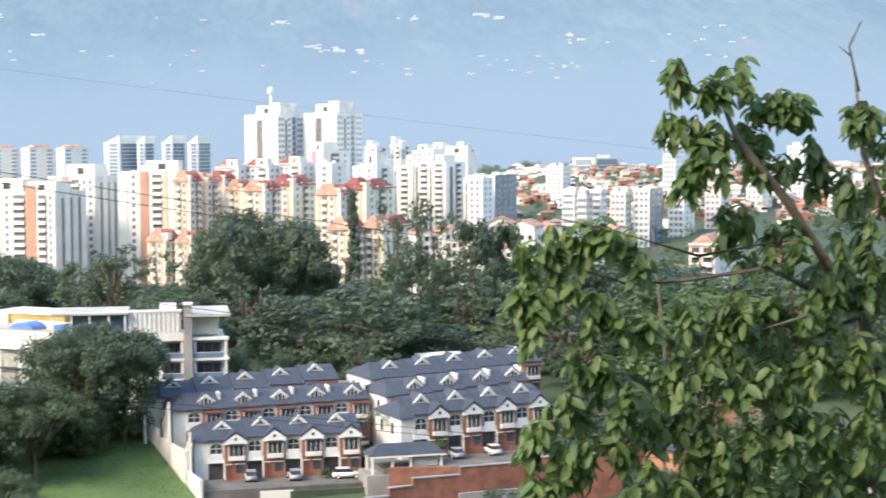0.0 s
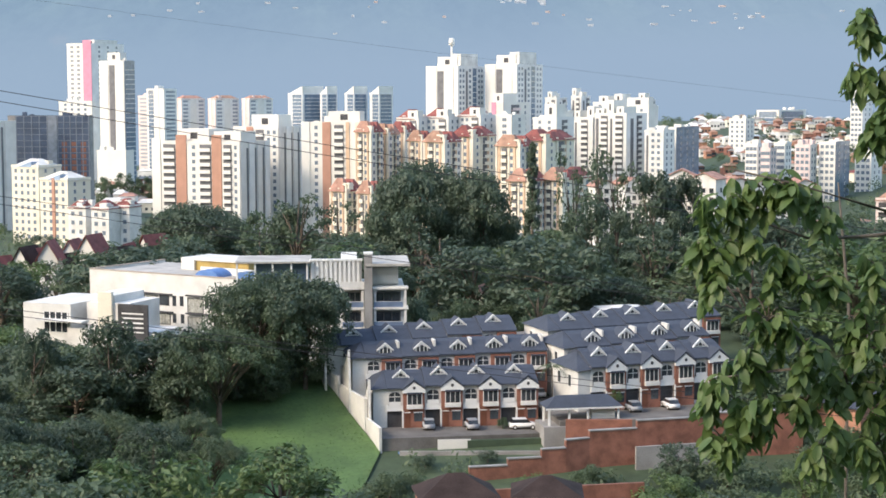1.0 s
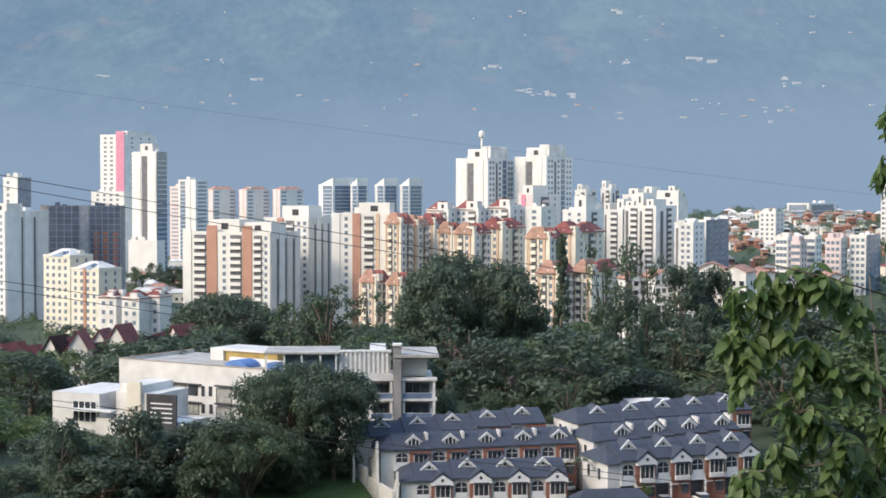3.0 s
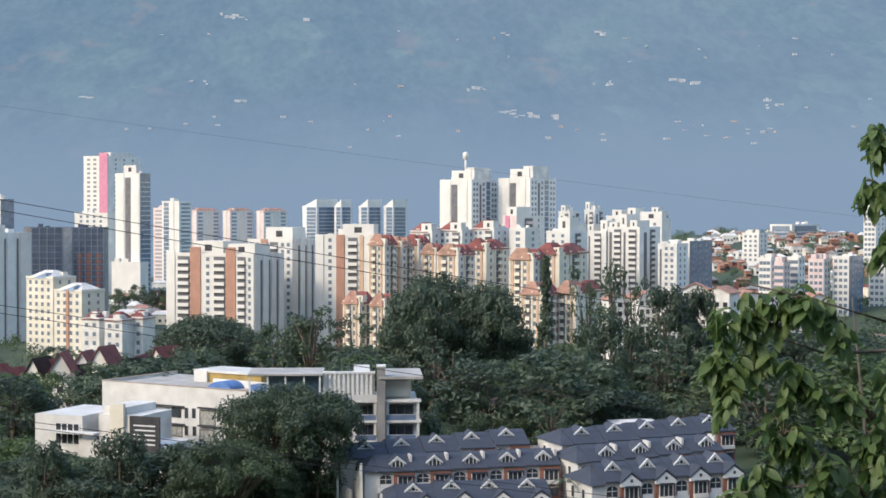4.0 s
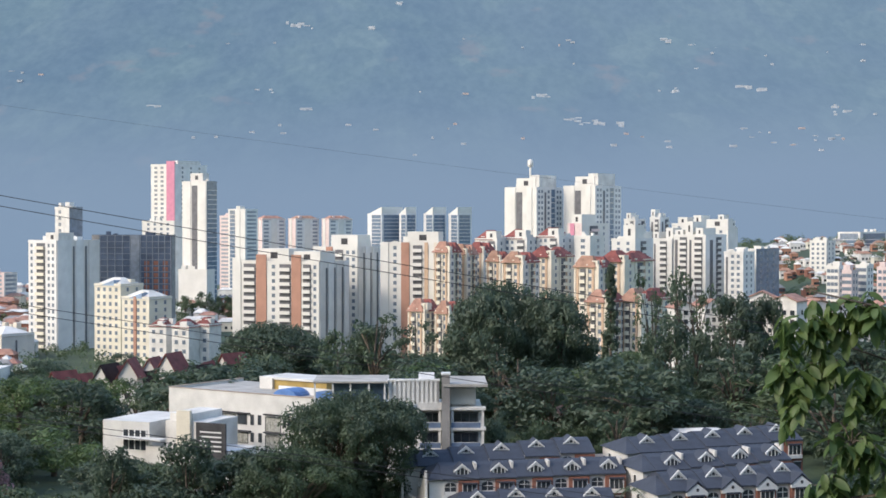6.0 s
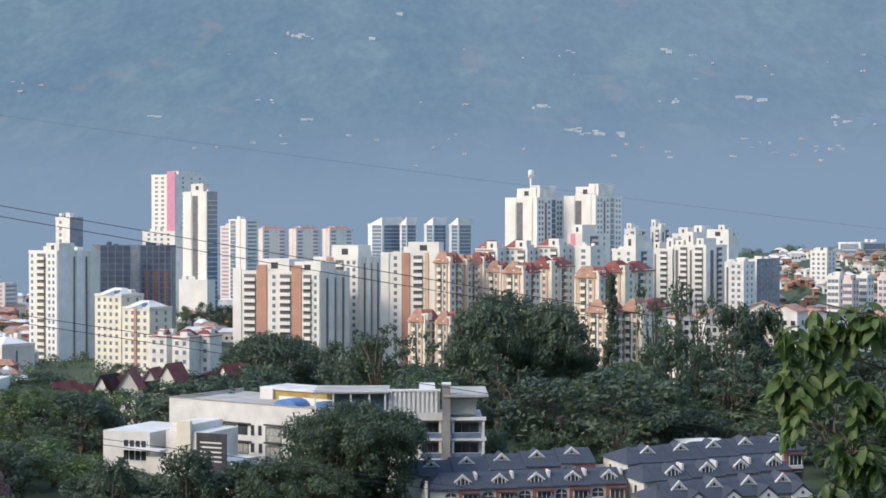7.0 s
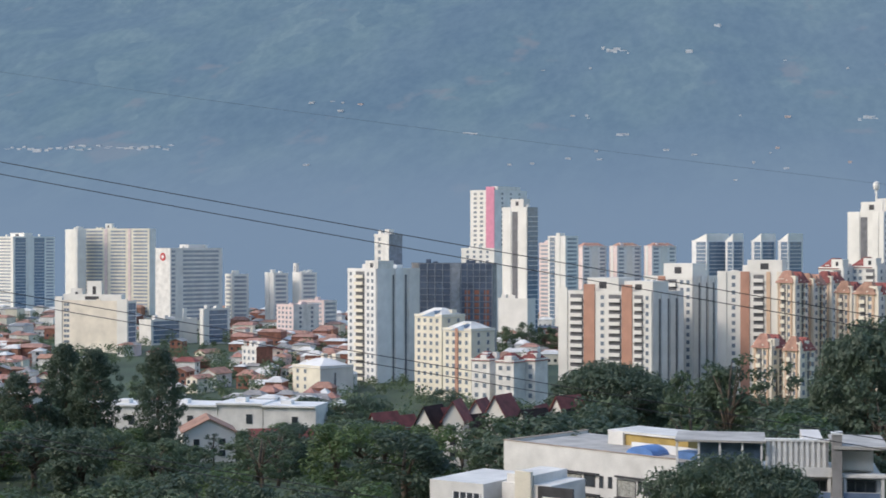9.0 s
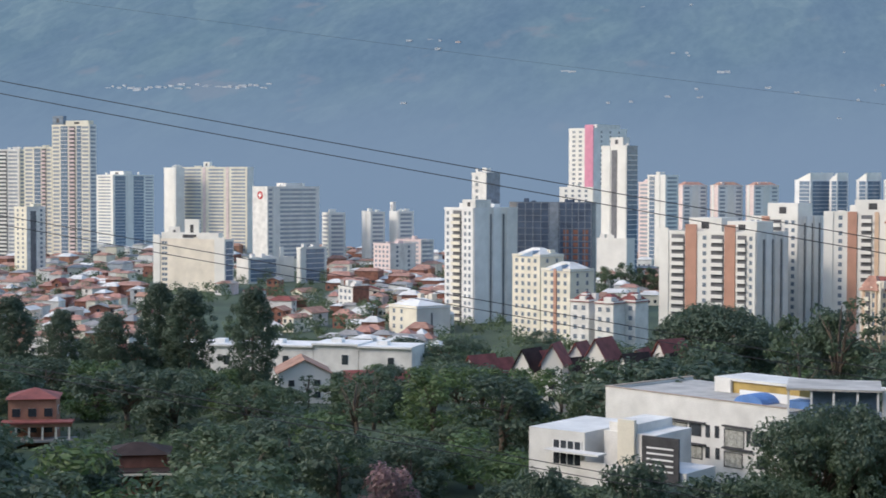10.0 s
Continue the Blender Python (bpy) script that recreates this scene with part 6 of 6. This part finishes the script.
# ---- woods ----
# how high the canopy may reach, by bearing: near belt, then middle belt
NEAR_B, NEAR_E = (-760, -600, -500, -380, -250, -100, 100, 200, 225, 300, 420, 470, 560, 700, 800, 880, 920), (690, 700, 790, 835, 770, 765, 775, 790, 830, 845, 835, 838, 830, 815, 850, 870, 900)
MID_B, MID_E = (-760, -560, -300, -200, 0, 100, 200, 400, 500, 640, 850, 1000, 1100, 1160, 1300, 1450, 1500, 1700, 2200), (705, 700, 712, 735, 705, 690, 700, 672, 650, 625, 610, 590, 680, 590, 570, 575, 570, 585, 600)
WOOD_RNG = random.Random(21)
def clear(x, y):
    """Keeps trees out of houses, drives and meadow."""
    if 196 < y < 290 and -46 < x < 66:
        if x > -34 + (y - 236) * 0.55 and x < edge(x, y) + 1 and y > 206:
            return False
        if x > edge(x, y) - 1 and y > 233:
            return False
    if -62 < x < 30 and 262 < y < 316:
        return False
    if abs(x + 145) < 9 and 296 < y < 318 or abs(x + 107) < 9 and 254 < y < 275:
        return False
    if abs(x + 125) < 14 and 398 < y < 428 or -186 < x < -120 and 470 < y < 495:
        return False
    if 8 < x < 30 and 190 < y < 206 or 16.5 < x < 66 and 222 < y < 240 or 5 < x < 17 and 232 < y < 240 or 15 < x < 40 and 207 < y < 214:
        return False
    if abs(x + 68.5) < 6 and 232 < y < 266:
        return False
    return True


def lane(x, y):
    """The open gardens below the two villas, where only low plants grow."""
    return 60 < 307 - y + 60 < 118 and abs(x + 145 - (y - 307) * -0.526) < 9 or 60 < 265 - y + 60 < 110 and abs(x + 107 - (y - 265) * -0.445) < 8


placed = []
def scatter(n, x0, x1, y0, y1, belt_b, belt_e, kinds, gap, lo, hi):
    for _ in range(n):
        x, y = WOOD_RNG.uniform(x0, x1), WOOD_RNG.uniform(y0, y1)
        b = 784 + x / y * 2926
        if not -900 < b < 2300 or not clear(x, y) or lane(x, y) or any((x - p) ** 2 + (y - q) ** 2 < gap * gap for p, q in placed):
            continue
        lim = up(np.interp(b, belt_b, belt_e), y) - rise(x, y)
        h = min(WOOD_RNG.uniform(lo, hi), lim)
        if h < 3:
            continue
        sh = WOOD_RNG.choice(kinds) if h > 5.5 else "bush"
        placed.append((x, y))
        tree(sh, x, y, h, WOOD_RNG.uniform(1.15, 1.65), WOOD_RNG.randrange(4), WOOD_RNG.uniform(0, 6.3))


scatter(800, -150, -4, 150, 304, NEAR_B, NEAR_E, ("round", "round", "umbrella", "bush"), 9.7, 6, 15)
scatter(700, -180, 60, 305, 475, MID_B, MID_E, ("round", "round", "round", "umbrella", "airy"), 14.5, 10, 20)
scatter(300, 30, 190, 285, 470, MID_B, MID_E, ("round", "round", "airy"), 12.5, 9, 22)
scatter(420, -30, 75, 165, 236, (700, 900, 1000, 1160, 1190, 1240, 1300, 1420, 1600, 1900), (1045, 1090, 1120, 1110, 1062, 1030, 1035, 1028, 1000, 950), ("bush", "bush", "round"), 6.5, 3, 8)
scatter(60, 60, 130, 225, 290, MID_B, MID_E, ("round", "bush"), 10, 5, 10)

scatter(160, -190, 10, 475, 570, (-900, 0, 150, 300, 450, 700), (690, 668, 655, 652, 640, 600), ("round", "bush"), 17, 6, 13)
tree("blossom", -68.5, 258, 8.5, 0.75, 0, 1.0)
for x, y, h in ((11, 229, 2.6), (15.5, 219, 3.6), (20, 230.5, 2.2), (25, 218, 3.4), (33, 220, 3.8), (9, 221, 3.0)):
    tree("bush", x, y, h, 1.1, int(x), x)


def town_greenery(name, label, n, b0, b1, d0, d1):
    """Street trees between the houses, too many and too far to count."""
    bm = bmesh.new()
    r = random.Random(n)
    for _ in range(n):
        d, b = r.uniform(d0, d1), r.uniform(b0, b1)
        x = east(b, d)
        h = r.uniform(3.5, 9)
        for q in range(3):
            leaf_cloud(bm, r, (x + r.uniform(-2, 2), d + r.uniform(-2, 2), rise(x, d) + h * r.uniform(0.45, 0.85)), h * 0.42, 44, 0.55, 0.85, 0.4)
    tagged(new(name, mesh(bm, name, LEAF_MID)), label, "trees", kind="stuff")


town_greenery("street_trees", "green street trees between the houses of the plain", 560, -850, 420, 500, 1250)
town_greenery("hillside_trees", "green trees between the houses on the low hill", 420, 1280, 2250, 520, 1300)
for b, top, half, d, sh in ((-480, 626, 46, 380, "tall"), (-396, 574, 52, 388, "tall"), (-344, 582, 52, 384, "tall"), (-232, 578, 48, 385, "tall"), (-570, 622, 42, 380, "tall"), (-663, 600, 50, 380, "tall")):
    grow(sh, b, d, top, half, 0)


for b, e in ((365, 552), (398, 545), (430, 552), (452, 556)):
    grow("round", b, 868, e, 24, 1)


def undergrowth():
    """Low scrub that covers the floor of the woods."""
    bm = bmesh.new()
    r = random.Random(9)
    for x0, x1, y0, y1, n in ((-150, -4, 150, 268, 1500), (-180, 190, 300, 475, 1500), (-40, 75, 160, 236, 500)):
        for _ in range(n):
            x, y = r.uniform(x0, x1), r.uniform(y0, y1)
            if not -850 < 784 + x / y * 2926 < 2250 or not clear(x, y):
                continue
            leaf_cloud(bm, r, (x, y, rise(x, y) + 0.7), r.uniform(2.0, 3.4), 34, 0.42, 0.75, 0.3)
    tagged(new("undergrowth", mesh(bm, "undergrowth", LEAF_MID)), "low green scrub under the trees", "undergrowth", kind="stuff")


undergrowth()


# a palm in the lane between the rows, and hedge balls by the drive
def palm(x, y, z, h):
    root = thing("palm", Matrix.Translation((x, y, z)), "slender palm with drooping green fronds", "palm")
    bm = bmesh.new()
    tube(bm, [(0, 0, -0.5), (0.1, 0, h * 0.5), (0, 0, h)], [0.16, 0.12, 0.1], 8)
    part("trunk", mesh(bm, "trunk", PALEBARK), root)
    r = random.Random(int(x * 10))
    for i in range(15):
        bm = bmesh.new()
        t, l, lift = i * 2.4, r.uniform(1.8, 2.5), r.uniform(0.2, 1.1)
        for k in range(9):
            u = (k + 1) / 9
            c = Vector((l * u, 0, lift * u * 1.6 - 1.9 * u * u))
            for s in (-1, 1):
                w = 0.62 * (1 - u * 0.6)
                bm.faces.new([bm.verts.new(p) for p in (c, c + Vector((0.12, 0, 0.02)), c + Vector((0.3, s * w, -0.28)))])
        part("frond", mesh(bm, "frond", LEAF_MID), root, Matrix.Translation((0, 0, h)) @ Matrix.Rotation(t, 4, "Z"))


palm(31.2, 247.0, 9.0, 6.4)
palm(27.0, 209.5, 1.5, 4.8)
tree("bush", 23.2, 242.2, 2.0, 0.8, 0, 1.0, 6.9)
tree("bush", 40.5, 243.6, 2.0, 0.8, 1, 2.0, 10.5)


# ---- the tree close by ----
@functools.lru_cache(None)
def leaf_mesh(k):
    """A broad pointed leaf about 0.12 long, folded along its rib and drooping at the tip."""
    bm = bmesh.new()
    n, rows_ = 5, []
    for i in range(n + 1):
        t = i / n
        w = 0.031 * math.sin(math.pi * min(1, t * 0.9 + 0.07)) ** 0.6 if i < n else 0.004
        x, z = 0.108 * t, -0.035 * t * t * (1 + 0.5 * k)
        rows_.append([bm.verts.new((x, s * w, z + abs(s) * 0.011)) for s in (-1, 0, 1)])
    for a_, b_ in zip(rows_, rows_[1:]):
        for q in (0, 1):
            bm.faces.new((a_[q], a_[q + 1], b_[q + 1], b_[q])).smooth = True
    return mesh(bm, "leaf", LEAF_NEAR)


def near_tree():
    rng = random.Random(11)
    foot = Vector((4.9, 9.3, rise(4.9, 9.3)))
    root = thing("broadleaf_tree", Matrix.Translation(foot), "young tree with drooping glossy green leaves close by", "tree")
    wood = bmesh.new()
    fork = Vector((4.45, 9.0, 53.4))
    tube(wood, [Vector((0, 0, -0.6)), (fork - foot) * 0.5 + Vector((0.1, 0, 0)), fork - foot], [0.13, 0.10, 0.075], 9)
    places = []

    def at(x, y, d=8.7):
        """A spot of the crown: x across and y down, in hundredths of a metre from its upper left, at distance d."""
        k = d / 8.7
        return Vector(((1.80 + x * 0.01) * k, d, 56 + (0.54 - y * 0.01) * k))

    def limb(pts, r0, r1):
        p = [q - foot for q in pts]
        n = len(p)
        tube(wood, p, [r0 + (r1 - r0) * i / (n - 1) for i in range(n)], 7)

    limb([fork, at(205, 150, 8.9), at(160, 85), at(131, 50), at(118, 20)], 0.05, 0.008)
    limb([fork, at(230, 120, 9.2), at(205, 60, 9.1), at(200, 20, 9.0)], 0.035, 0.008)
    limb([at(205, 150, 8.9), at(150, 122), at(105, 128), at(70, 130), at(35, 118)], 0.017, 0.005)
    limb([at(205, 150, 8.9), at(120, 185, 8.5), at(60, 200, 8.4), at(15, 205, 8.4)], 0.015, 0.004)
    limb([at(170, 105, 8.8), at(110, 115, 8.6), at(60, 100, 8.5), at(25, 92, 8.5)], 0.012, 0.004)
    limb([at(200, 140, 9.0), at(170, 150, 8.6), at(140, 158, 8.5)], 0.011, 0.004)
    limb([at(202, 25, 9.0), at(196, 0, 9.0), at(203, -14, 9.0)], 0.009, 0.004)
    limb([at(198, 6, 9.0), at(190, 0, 9.0)], 0.005, 0.003)
    # clumps: across, down, distance, radius
    def clump(x, y, d, r, n):
        places.append((at(x, y, d), r * 0.01, n))

    for x, y, d, r, n in ((102, 12, 8.7, 13, 7), (118, 20, 8.6, 15, 8), (132, 12, 8.8, 12, 5), (100, 42, 8.7, 14, 8), (118, 52, 8.6, 16, 9), (104, 66, 8.6, 13, 7), (135, 44, 8.9, 15, 6), (150, 25, 8.8, 11, 5)):
        clump(x, y, d, r, n)
    for x, y, d, r, n in ((163, 30, 8.8, 14, 7), (150, 60, 8.8, 16, 7), (172, 55, 9.0, 14, 5), (185, 72, 9.0, 16, 6), (205, 34, 9.0, 15, 8), (222, 40, 9.1, 18, 8), (225, 70, 9.1, 20, 8), (205, 95, 9.0, 20, 9)):
        clump(x, y, d, r, n)
    for x, y, d, r, n in ((40, 98, 8.5, 14, 8), (22, 112, 8.5, 13, 8), (58, 100, 8.5, 13, 7), (74, 110, 8.6, 11, 5), (14, 134, 8.5, 12, 7), (32, 130, 8.5, 13, 6), (18, 152, 8.5, 10, 4), (55, 142, 8.5, 14, 8), (70, 150, 8.5, 12, 5)):
        clump(x, y, d, r, n)
    for x, y, d, r, n in ((45, 170, 8.4, 14, 9), (62, 185, 8.4, 16, 10), (35, 195, 8.4, 13, 8), (20, 210, 8.4, 13, 8), (40, 222, 8.4, 16, 10), (66, 215, 8.4, 14, 8), (85, 150, 8.6, 14, 5), (22, 236, 8.4, 14, 9)):
        clump(x, y, d, r, n)
    for x, y, d, r, n in ((130, 95, 8.8, 16, 8), (152, 110, 8.7, 18, 10), (112, 150, 8.6, 17, 10), (135, 140, 8.6, 18, 11), (160, 145, 8.7, 20, 12), (185, 125, 8.8, 20, 12), (210, 130, 8.9, 22, 12), (228, 105, 9.0, 20, 10)):
        clump(x, y, d, r, n)
    for x, y, d, r, n in ((100, 180, 8.5, 18, 11), (125, 175, 8.5, 18, 12), (150, 180, 8.6, 20, 13), (178, 170, 8.7, 22, 14), (205, 170, 8.8, 22, 14), (230, 160, 8.9, 22, 12), (90, 205, 8.5, 15, 8), (115, 210, 8.5, 18, 12)):
        clump(x, y, d, r, n)
    for x, y, d, r, n in ((140, 215, 8.5, 20, 13), (168, 210, 8.6, 22, 14), (195, 210, 8.7, 24, 15), (225, 205, 8.8, 24, 14), (75, 240, 8.4, 18, 10), (105, 240, 8.5, 20, 12), (140, 245, 8.5, 22, 13), (175, 245, 8.6, 24, 14), (210, 245, 8.7, 26, 14), (240, 240, 8.9, 26, 12)):
        clump(x, y, d, r, n)
    rest = bmesh.new()
    base = [leaf_mesh(k) for k in range(3)]
    shapes = [([tuple(v.co) for v in me.vertices], [tuple(p.vertices) for p in me.polygons]) for me in base]
    singles = 0
    for c, r, n in places:
        for s in range(n):
            d = Vector((rng.gauss(0, 1), rng.gauss(0, 1), rng.gauss(0, 0.8))).normalized()
            tip = c + d * r * rng.uniform(0.35, 1.0)
            start = c + (tip - c) * 0.1 + Vector((0.02, 0.02, -0.03))
            tube(wood, [start - foot, (start + tip) / 2 - foot + Vector((0, 0, 0.015)), tip - foot], [0.005, 0.004, 0.0025], 4)
            lean = rng.uniform(0, 6.3)
            for q in range(rng.randint(8, 12)):
                az = lean + q * 2.4 + rng.uniform(-0.4, 0.4)
                drop = rng.uniform(-0.1, 1.05)
                m = Matrix.Translation(tip - foot + Vector((0, 0, -0.012 * q))) @ Matrix.Rotation(az, 4, "Z") @ Matrix.Rotation(drop, 4, "Y") @ Matrix.Rotation(rng.uniform(-0.7, 0.7), 4, "X") @ Matrix.Scale(rng.uniform(0.55, 1.0), 4)
                k = rng.randrange(3)
                if singles < 150 and c.x < 3.2 and rng.random() < 0.16:
                    part("leaf", base[k], root, m)
                    singles += 1
                    continue
                vs = [rest.verts.new(m @ Vector(v)) for v in shapes[k][0]]
                for f in shapes[k][1]:
                    rest.faces.new([vs[i] for i in f]).smooth = True
    me = bpy.data.meshes.new("foliage")
    rest.to_mesh(me)
    rest.free()
    me.materials.append(LEAF_NEAR)
    tagged(part("foliage", me, root), "dense drooping green leaves", kind="stuff")
    part("branch", mesh(wood, "branch", PALEBARK, smooth=True), root, label="grey-brown trunk and branches")


near_tree()
